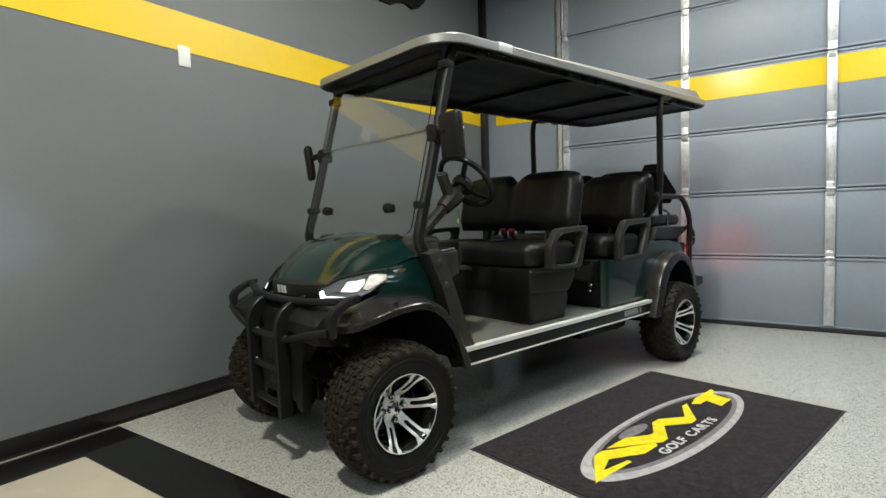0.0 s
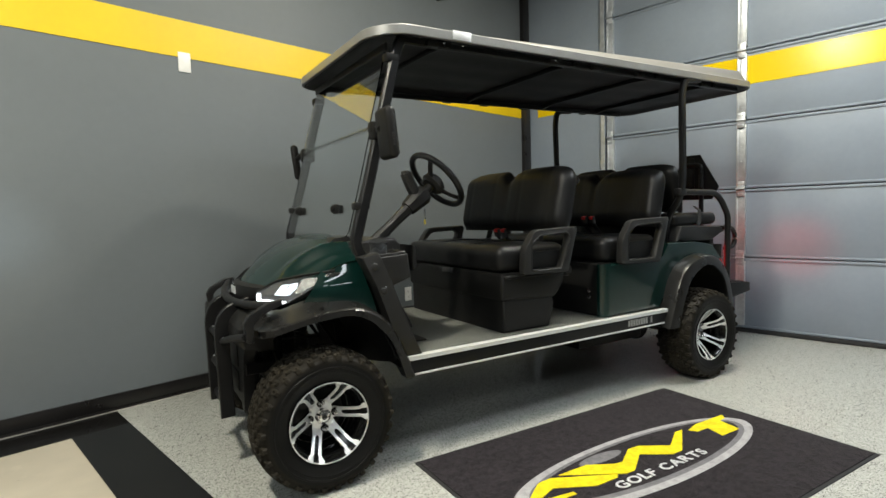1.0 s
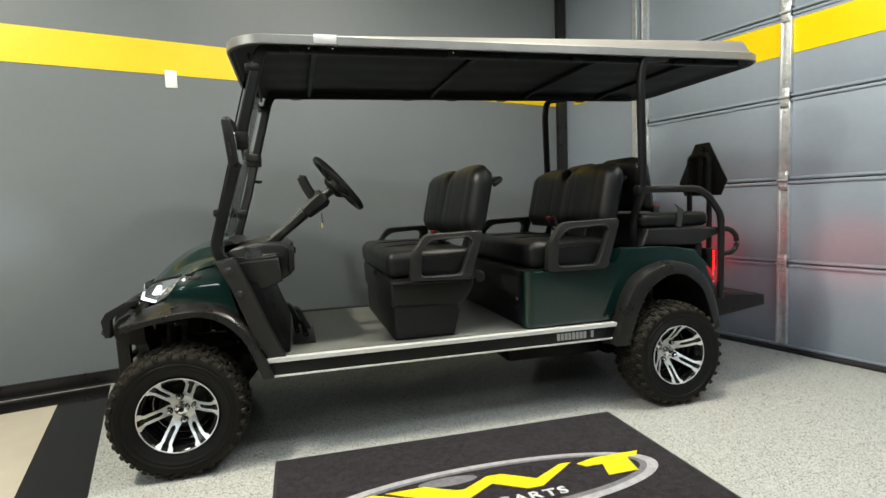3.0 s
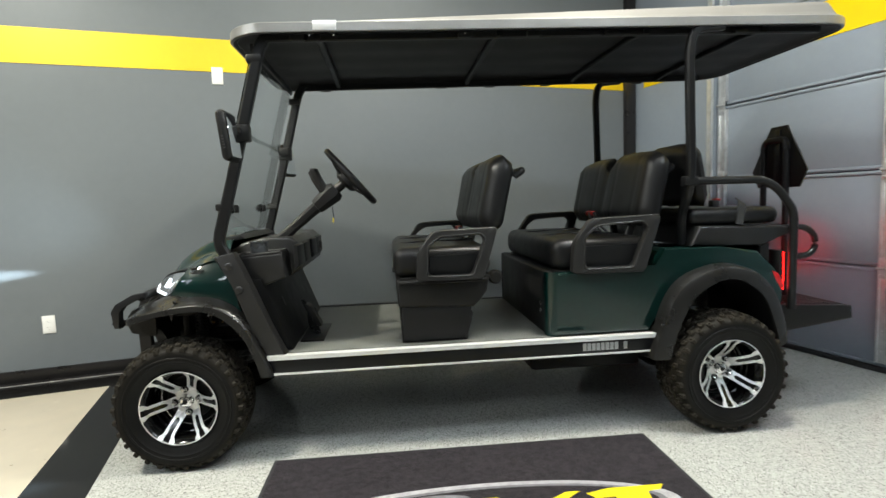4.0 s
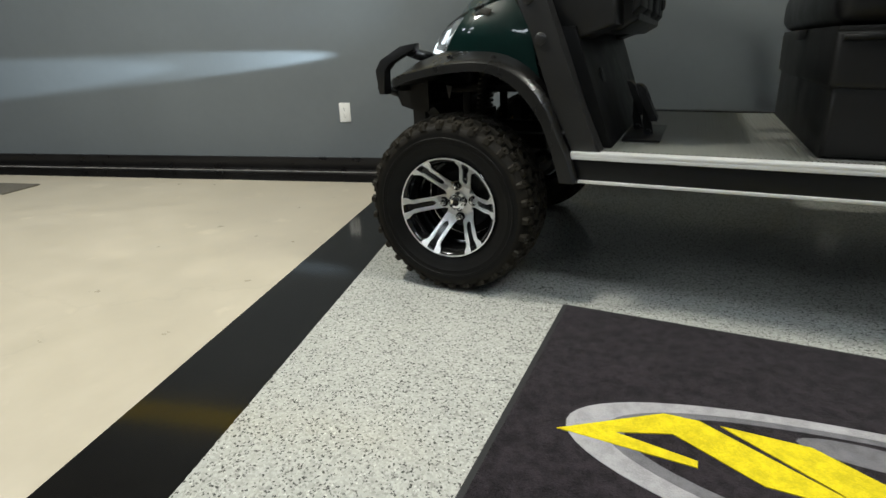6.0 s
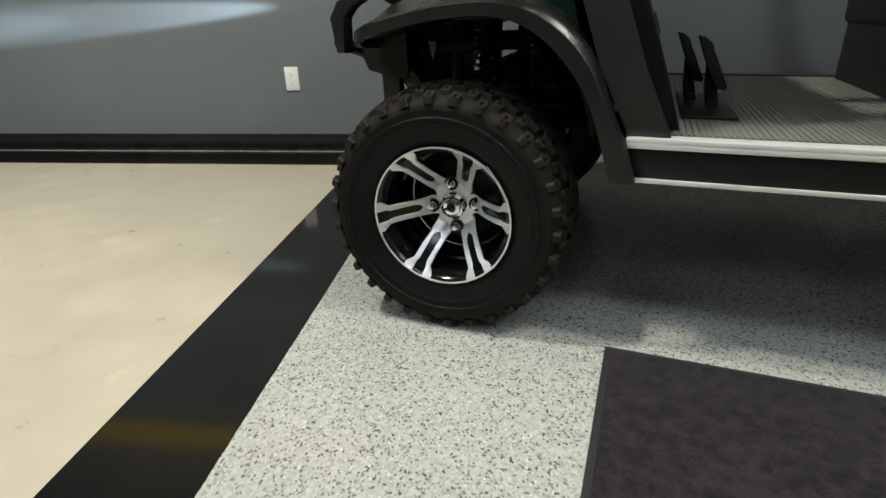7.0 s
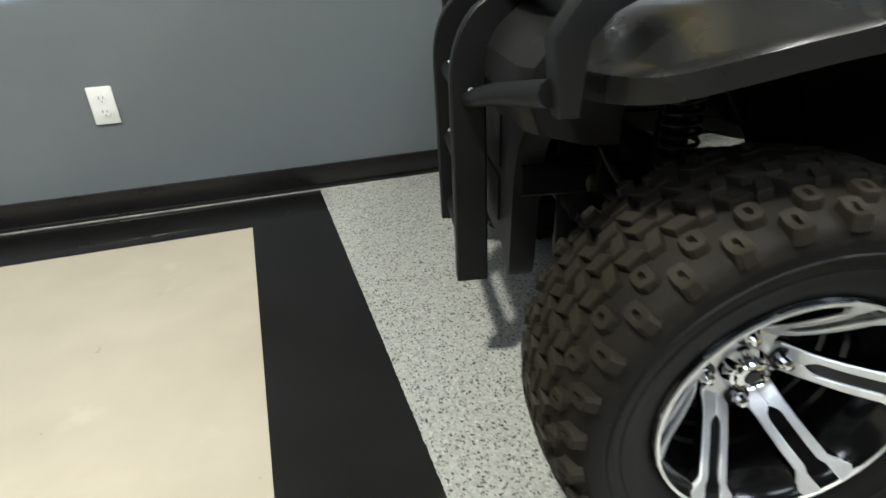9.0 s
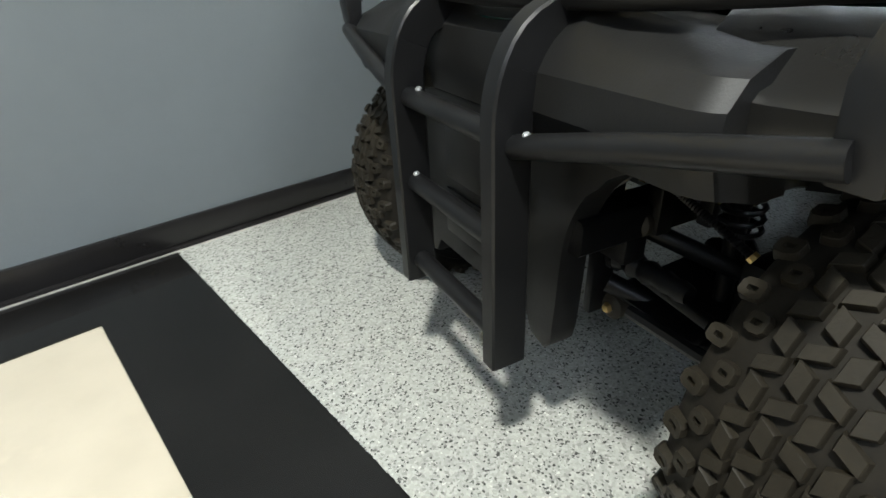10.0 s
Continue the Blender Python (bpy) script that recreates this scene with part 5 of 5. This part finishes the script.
roof = part("roof", loft(roof_rings(((0.006, 0.033), (0.02, 0.036), (0.034, 0.040), (0.05, 0.044), (0.062, 0.048), (0.09, 0.054), (0.14, 0.060), (0.147, 0.061)), 0.062), caps=True, ring=True), pm("beige_roof_top", (0.15, 0.142, 0.13), 0.5, var=0.06), cart, "pale roof panel", 50)
part("roof_trim", loft(roof_rings(((0.03, -0.003), (0.004, -0.005), (0.0, -0.002), (0.001, 0.032), (0.005, 0.036), (0.03, 0.0365))), ring=True), roof_silver, roof, "satin silver roof edge band", 25)
part("roof_liner", loft(roof_rings(((0.145, 0.015), (0.10, 0.014), (0.05, 0.008), (0.028, -0.0035), (0.012, -0.0085))), ring=True, caps=False), roof_black, roof, "black ribbed roof liner", 60)
b = bmesh.new()
loft([[Vector((u, -0.46 + 0.92 * k / 24, roof_z(u, 0) + 0.013 + (0.003 if (k // 3) % 2 else 0.0))) for k in range(25)] for u in (RU0 + 0.09, 0.8, 1.4, 2.0, 2.6, RU1 - 0.09)], b)
part("roof_liner_ribs", b, roof_black, roof)
for u in (0.63, 1.40, 2.06, 2.62):
    part("roof_bow", bar([(u, -0.50, roof_z(u, 0) - 0.004), (u, -0.35, roof_z(u, 0) + 0.010), (u, 0.35, roof_z(u, 0) + 0.010), (u, 0.50, roof_z(u, 0) - 0.004)], 0.028, 0.035, 0.05, up=(0, 0, 1)), chassis, roof)
for s in (-1, 1):
    part("roof_rail", bar([(0.40, s * 0.478, roof_z(0.4, 0) - 0.008), (2.9, s * 0.478, roof_z(2.9, 0) - 0.008)], 0.03, 0.026), steel_black, roof)
    for u in (0.55, 1.25, 1.55, 1.9, 2.5):
        part("roof_bracket", box(u - 0.03, u + 0.03, s * 0.50 - 0.012, s * 0.50 + 0.012, roof_z(u, 0) - 0.028, roof_z(u, 0) - 0.004, bev=0.004), plastic, roof)
    for u in (0.60, 0.70, 1.25):
        part("roof_screw", dome(bmesh.new(), (u, s * 0.512, roof_z(u, 0) - 0.009), 0.006, 0.006, (0, 0, -1)), chrome, roof)
part("trim_joint", box(0.62, 0.715, -0.5572, -0.5548, roof_z(0.66, 0) - 0.004, roof_z(0.66, 0) + 0.034, bev=0.0008), alu, roof, "bright trim joint cover")
b = bar([(2.40, -0.532, 1.815), (2.26, -0.532, 1.805), (2.242, -0.532, 1.70), (2.255, -0.53, 1.20), (2.262, -0.505, 1.10), (2.285, -0.40, 0.98), (2.30, -0.38, 0.84)], 0.038, 0.036, 0.06, c=0.008)
both("roof_post", b, steel_black, cart, "black steel rear roof post")

# --- seats ----------------------------------------------------------------------


def cushion(u0, u1, v0, v1, z0, z1, r=0.035):
    b = box(u0, u1, v0, v1, z0, z1, bev=r, seg=4)
    for v in b.verts:
        t = (v.co.x - u0) / (u1 - u0)
        if v.co.z > (z0 + z1) / 2:
            v.co.z += 0.012 * math.sin(math.pi * min(1, max(0, t))) - 0.012
    return b


def back_cushion(u, z, lean, v0, v1, h=0.345, t=0.115, notch=0.0):
    """A padded backrest with sewn channels; (u, z) is the foot of its front face. A notch parts its top into two."""
    w = v1 - v0
    nx, nz = 64, 12
    m = pose(u, (v0 + v1) / 2, z, 0, lean, 0)
    r = 0.065 / w

    def edge(k, r):
        d = min(k, 1 - k)
        return 1 - max(0, 1 - d / r) ** 2.4

    front, back = [], []
    for i in range(nx + 1):
        a = i / nx
        fr, bk = [], []
        for j in range(nz + 1):
            c = j / nz
            split = math.exp(-(((a - 0.5) * w / 0.030) ** 2)) if notch else 0
            e = min(edge(a, r), 1) * min(edge(c, 0.2), 1) * (1 - 0.15 * split * (0.2 + 0.8 * c))
            x = abs(2 * a - 1)
            top = h * (1 - 0.08 * x ** 9 - notch * math.exp(-(((a - 0.5) * w / 0.045) ** 2)))
            y = (a - 0.5) * (w - 0.02 * (1 - edge(c, 0.25)) * 2)
            groove = 0
            for g in ((0.13, 0.37, 0.63, 0.87) if notch else (0.13, 0.87)):
                groove += 0.004 * math.exp(-(((a - g) * w / 0.007) ** 2))
            fr.append(m @ Vector((t * 0.5 - t * 0.5 * e + groove - 0.006 * math.sin(math.pi * ((2 * a) % 1 if notch else a)), y, top * c)))
            bk.append(m @ Vector((t * 0.5 + t * 0.5 * e ** 0.6, y, top * c)))
        front.append(fr)
        back.append(bk)
    b = loft(front)
    loft([r[::-1] for r in back], b)
    bmesh.ops.remove_doubles(b, verts=b.verts, dist=0.0012)
    return b


def arm_loop(outer, inner, v0, v1):
    """A moulded arm frame between two outlines in (u, z), with rounded edges."""
    n = 56
    ro, ri = (resample([Vector((p, 0, q)) for p, q in (*o, o[0])], n + 1)[:n] for o in (outer, inner))
    # start the inner outline where it lies nearest to the outer one's first point
    k = min(range(n), key=lambda i: (ri[i] - ro[0]).length)
    ri = ri[k:] + ri[:k]
    rows = []
    for t, v in ((0.0, 0.25), (0.0, 0.75), (0.06, 0.95), (0.14, 1.0), (0.86, 1.0), (0.94, 0.95), (1.0, 0.75), (1.0, 0.25), (0.86, 0.0), (0.14, 0.0)):
        rows.append([Vector((a.x + (c.x - a.x) * t, v0 + (v1 - v0) * v, a.z + (c.z - a.z) * t)) for a, c in zip(ro, ri)])
    return loft(rows + rows[:1], ring=True)


def rounded(pts, r):
    return [(p.x, p.z) for p in smooth_path([(p, 0, q) for p, q in pts], r, 4, True)]


def armrest(shift, k, lift, s, seat):
    """An arm frame with a recessed panel low in its opening; k stretches it lengthwise."""
    def put(pts):
        return [(1.005 + shift + (p - 1.005) * k, 0.74 + (q - 0.74) * lift) for p, q in pts]

    outer = rounded(put([(1.000, 0.742), (1.010, 0.865), (1.072, 0.952), (1.100, 0.960), (1.368, 0.968), (1.345, 0.890), (1.300, 0.738)]), 0.018)
    inner = rounded(put([(1.056, 0.775), (1.062, 0.888), (1.112, 0.927), (1.285, 0.936), (1.305, 0.915), (1.248, 0.764), (1.070, 0.764)]), 0.016)
    arm = part("armrest", arm_loop(outer, inner, s * 0.494, s * 0.540), plastic_grey, seat, "charcoal plastic arm loop", 35)
    bead = put([(1.050, 0.760), (1.055, 0.892), (1.108, 0.934), (1.290, 0.943), (1.313, 0.915), (1.252, 0.757)])
    part("arm_bead", tube([(p, s * 0.539, q) for p, q in bead], 0.0036, 0.016, True, 6), plastic_grey, arm, "raised bead round the opening")
    part("arm_panel", side_prism(put([(1.058, 0.762), (1.062, 0.846), (1.285, 0.852), (1.250, 0.762)]), s * 0.488, s * 0.499, 0.004), plastic, arm, "recessed black side panel")


def bench(u0, name, lift=0.0, back=0.0, arm=0.0, k=1.0, tall=1.0):
    d = u0 - 0.91
    seat = part(name, side_prism([(0.918 + d, 0.740), (0.918 + d, 0.752), (1.34 + d, 0.752), (1.34 + d, 0.730)], -0.47, 0.47, 0.004), plastic, cart, "black vinyl bench seat with notched backrest and arm loops")
    c = part("seat_cushion", cushion(0.905 + d, 1.365 + d + back, -0.478, 0.478, 0.752, 0.893 + lift, 0.045), vinyl, seat, "black vinyl bench cushion")
    for v in (-0.16, 0.16):
        part("seam", tube([(0.95 + d, v, 0.884 + lift), (1.10 + d, v, 0.892 + lift), (1.32 + d, v, 0.886 + lift)], 0.003), vinyl, c)
    for s in (-1, 1):
        armrest(d + arm, k, tall, s, seat)
        part("back_support", bar([(1.33 + d, s * 0.24, 0.76), (1.385 + d, s * 0.24, 0.92), (1.46 + d, s * 0.24, 1.16)], 0.04, 0.012, 0.05), steel_black, seat)
        v = s * 0.040 - 0.030
        low = 0.042 if name == "front_seat" else -lift
        web = part("belt_stalk", bar([(1.33 + d, v, 0.885 + lift), (1.285 + d, v, 0.925 - low), (1.270 + d, v - 0.006 * s, 0.955 - low)], 0.030, 0.006, 0.02, up=(1, 0, 0)), vinyl, seat, "black belt stalk")
        head = pose(1.262 + d, v - 0.008 * s, 0.972 - low, 0, -14, 0)
        part("buckle", quad_box(bmesh.new(), -0.011, 0.011, -0.020, 0.020, -0.026, 0.022, bev=0.005, m=head), slot_dark, web)
        part("buckle_button", quad_box(bmesh.new(), -0.013, 0.012, -0.0165, 0.0165, 0.004, 0.0245, bev=0.003, m=head), red_web, web, "red belt buckle button")
    part("backrest", back_cushion(1.313 + d + back, 0.948, 12, -0.478, 0.478, 0.366, 0.112, 0.13), vinyl, seat, "black vinyl backrest notched in the middle", 60)
    part("back_board", bar([(1.455 + d, -0.45, 1.06), (1.455 + d, 0.45, 1.06)], 0.016, 0.20), plastic, seat)
    part("grab_handle", tube([(1.475 + d, -0.40, 1.19), (1.515 + d, -0.40, 1.215), (1.515 + d, 0.40, 1.215), (1.475 + d, 0.40, 1.19)], 0.017, 0.03), steel_black, seat)
    return seat


s1 = bench(0.91, "front_seat", 0.0, -0.02, 0.0, 1.0)
part("seat_base", side_prism([(0.934, 0.456), (0.930, 0.625), (1.262, 0.625), (1.242, 0.585), (1.233, 0.545), (1.230, 0.456)], -0.469, 0.469, 0.014, 3), plastic, s1, "black plastic seat base")
part("base_rim", side_prism([(0.915, 0.742), (0.920, 0.628), (0.926, 0.618), (1.258, 0.606), (1.290, 0.632), (1.325, 0.680), (1.335, 0.742)], -0.476, 0.476, 0.014, 3), plastic, s1, "wider top of the seat base")
part("base_bead", tube([(0.93, -0.478, 0.728), (1.32, -0.478, 0.728)], 0.006), plastic, s1)
part("seat_latch", box(0.90, 0.918, -0.05, 0.05, 0.725, 0.75, bev=0.004), slot_dark, s1)
part("rear_pad", lathe([(0.001, -0.03), (0.024, -0.03), (0.032, -0.015), (0.032, 0.015), (0.024, 0.03), (0.001, 0.03)], 20, m=pose(1.365, -0.44, 0.735)), plastic, s1)
bench(1.635, "middle_seat", 0.010, 0.0, -0.030, 1.15, 1.13)

# --- rear body --------------------------------------------------------------------
R_TOP = [(2.043, 0.345), (2.083, 0.460), (2.135, 0.600), (2.202, 0.687), (2.309, 0.738), (2.417, 0.754), (2.527, 0.728), (2.611, 0.653), (2.670, 0.532), (2.696, 0.397)]
R_LOW = [(2.125, 0.345), (2.146, 0.420), (2.178, 0.510), (2.243, 0.620), (2.340, 0.682), (2.410, 0.694), (2.473, 0.681), (2.571, 0.603), (2.630, 0.455), (2.652, 0.373)]
side = [(1.625, 0.456), (2.075, 0.456), (2.140, 0.600), (2.205, 0.682), (2.31, 0.733), (2.417, 0.748), (2.525, 0.724), (2.605, 0.65), (2.665, 0.54), (2.72, 0.50), (2.735, 0.60), (2.695, 0.72), (2.60, 0.808), (2.43, 0.832), (2.14, 0.842), (2.105, 0.752), (1.625, 0.748)]
b = side_prism(side, -0.508, -0.470, 0.012, 3)
both("rear_side_panel", b, green, cart, "glossy dark green rear side panel", 30)
b = bmesh.new()
rows = []
for k in range(9):
    a = radians(90 * k / 8)
    rows.append([Vector((1.64 - 0.05 * math.sin(a) + 0.0, -0.458 - 0.05 * math.cos(a), z)) for z in (0.456, 0.60, 0.612, 0.748)])
both("corner_panel", shell(loft(rows), 0.006), green, cart, "glossy dark green rounded body corner", 60)
part("seat_box", box(1.592, 2.12, -0.462, 0.462, 0.456, 0.748, bev=0.012), plastic, cart, "black panel under the middle seat")
b = bmesh.new()
for z in (0.56, 0.595):
    dome(b, (1.592, -0.40, z), 0.011, 0.007, (-1, 0, 0), 12)
part("charge_port", b, chrome, cart, "two bright fasteners")
part("rear_deck", side_prism([(2.10, 0.75), (2.14, 0.82), (2.45, 0.815), (2.60, 0.79), (2.70, 0.70), (2.715, 0.52), (2.69, 0.52), (2.67, 0.69), (2.58, 0.76), (2.16, 0.78)], -0.472, 0.472, 0.004), green, cart, "dark green rear body deck")
b = flare([(p, -0.600, q) for p, q in R_TOP], [(p, -0.603, q) for p, q in R_LOW], [(p, -0.47, q + 0.003) for p, q in R_TOP])
for p, q in ((2.10, 0.50), (2.19, 0.67), (2.62, 0.64)):
    dome(b, (p, -0.575, q - 0.005), 0.009, 0.010, (0, -0.5, 0.8), 8)
both("rear_fender_flare", b, flare_plastic, cart, "charcoal plastic rear fender flare", 35)
rows = []
for p in curve_through([(2.10, 0, 0.40), (2.16, 0, 0.57), (2.25, 0, 0.68), (2.42, 0, 0.72), (2.56, 0, 0.66), (2.63, 0, 0.54), (2.66, 0, 0.42)], 20):
    rows.append([Vector((p.x, v, p.z)) for v in (-0.585, -0.42, -0.26)])
both("rear_wheel_liner", shell(loft(rows), 0.005), plastic, cart)
for s in (-1, 1):
    b = side_prism([(2.672, 0.715), (2.705, 0.70), (2.742, 0.635), (2.725, 0.62), (2.695, 0.66)], s * 0.44, s * 0.512, 0.008)
    tl = part("tail_light", b, red_lens, cart, "red tail light, lit")
    part("tail_housing", box(2.735, 2.756, s * 0.395, s * 0.478, 0.60, 0.80, bev=0.006), plastic, tl)
    part("tail_led", box(2.7562, 2.7625, s * 0.402, s * 0.472, 0.61, 0.79, bev=0.002), led_red, tl, "glowing red light")

# Added panel, only there to keep the tail lights' red from leaking forward.
part("red_light_block", box(2.655, 2.70, -0.455, 0.455, 0.70, 0.835, bev=0.006), plastic, cart, "added black panel that stops red light under the rear seat")

# rear-facing seat
rs = part("rear_seat", side_prism([(2.30, 0.835), (2.345, 0.93), (2.76, 0.918), (2.815, 0.905), (2.815, 0.875), (2.72, 0.868), (2.665, 0.822), (2.36, 0.838)], -0.46, 0.46, 0.012, 3), plastic_grey, cart, "rear-facing black vinyl seat on a charcoal tray")
part("seat_cushion", cushion(2.31, 2.765, -0.44, 0.44, 0.930, 1.020, 0.034), vinyl, rs, "black vinyl cushion")
b = back_cushion(0, 0, 0, -0.44, 0.44, 0.31, 0.09, 0.13)
b.transform(pose(2.43, 0, 1.03, 0, -10, 0) @ Matrix.Diagonal((-1, 1, 1, 1)))
part("backrest", b, vinyl, rs, "black vinyl backrest", 60)
for s in (-1, 1):
    part("buckle", box(2.56, 2.60, s * 0.20 - 0.02, s * 0.20 + 0.02, 1.005, 1.045, bev=0.006), slot_dark, rs)
    part("buckle_button", box(2.575, 2.61, s * 0.20 - 0.013, s * 0.20 + 0.013, 1.040, 1.052, bev=0.003), red_web, rs, "red belt buckle button")
part("strap", bar([(2.55, -0.443, 0.93), (2.565, -0.443, 1.03), (2.575, -0.40, 1.045)], 0.04, 0.006, 0.02), slot_dark, rs)

# rear rails, step and slow-vehicle sign
rail = [(2.25, -0.502, 1.14), (2.625, -0.502, 1.137), (2.70, -0.50, 1.095), (2.775, -0.50, 1.00), (2.785, -0.50, 0.95), (2.79, -0.49, 0.52)]
both("rear_rail", tube(rail, 0.019, 0.04), steel_black, cart, "black steel rear rail")
part("rail_clamp", box(2.225, 2.295, -0.535, -0.485, 1.118, 1.162, bev=0.01), steel_black, cart)
both("grab_loop", tube([(2.805, -0.47, 0.912), (2.875, -0.47, 0.905), (2.92, -0.47, 0.865), (2.92, -0.47, 0.80), (2.885, -0.47, 0.772), (2.805, -0.47, 0.766)], 0.015, 0.05), steel_black, cart, "black grab loop")
for s in (-1, 1):
    part("upright_tube", tube([(3.0, s * 0.085 - 0.09, 0.52), (3.0, s * 0.085 - 0.09, 1.28)], 0.017), steel_black, cart)
part("rail_cross", tube([(2.80, -0.49, 0.905), (2.80, 0.49, 0.905)], 0.015), steel_black, cart)
part("sign_loop", tube([(3.0, -0.175, 1.26), (3.0, -0.175, 1.355), (3.0, -0.005, 1.355), (3.0, -0.005, 1.26)], 0.0165, 0.07), steel_black, cart)
b = front_prism([(-0.15, 1.43), (-0.03, 1.43), (0.115, 1.19), (0.065, 1.10), (-0.245, 1.10), (-0.295, 1.19)], 3.02, 3.028, 0.002)
sign = part("slow_vehicle_sign", b, plastic, cart, "black back of a triangular sign plate")
b = box(3.010, 3.0198, -0.112, -0.068, 1.12, 1.41, bev=0.002)
for z in (1.17, 1.22, 1.28, 1.33, 1.37):
    dome(b, (3.010, -0.09, z), 0.007, 0.005, (-1, 0, 0))
part("sign_bracket", b, steel_black, sign)
# No lamp of its own: a glowing plate that imitates the tail lights' spill.
part("rear_red_glow", box(2.79, 2.80, -0.14, 0.14, 0.79, 0.88, bev=0.004), red_spill, cart, "dim glowing plate in place of the tail lights' red spill")
step = part("rear_step", side_prism([(2.72, 0.535), (3.10, 0.512), (3.145, 0.508), (3.15, 0.445), (2.80, 0.40), (2.72, 0.42)], -0.455, 0.455, 0.01, 3), plastic, cart, "black rear footrest")
b = bmesh.new()
for i in range(14):
    quad_box(b, 2.80 + i * 0.024, 2.812 + i * 0.024, -0.42, 0.42, 0.50, 0.535 - i * 0.0016, bev=0.001, seg=1)
part("tread_plate", b, steel_black, step)
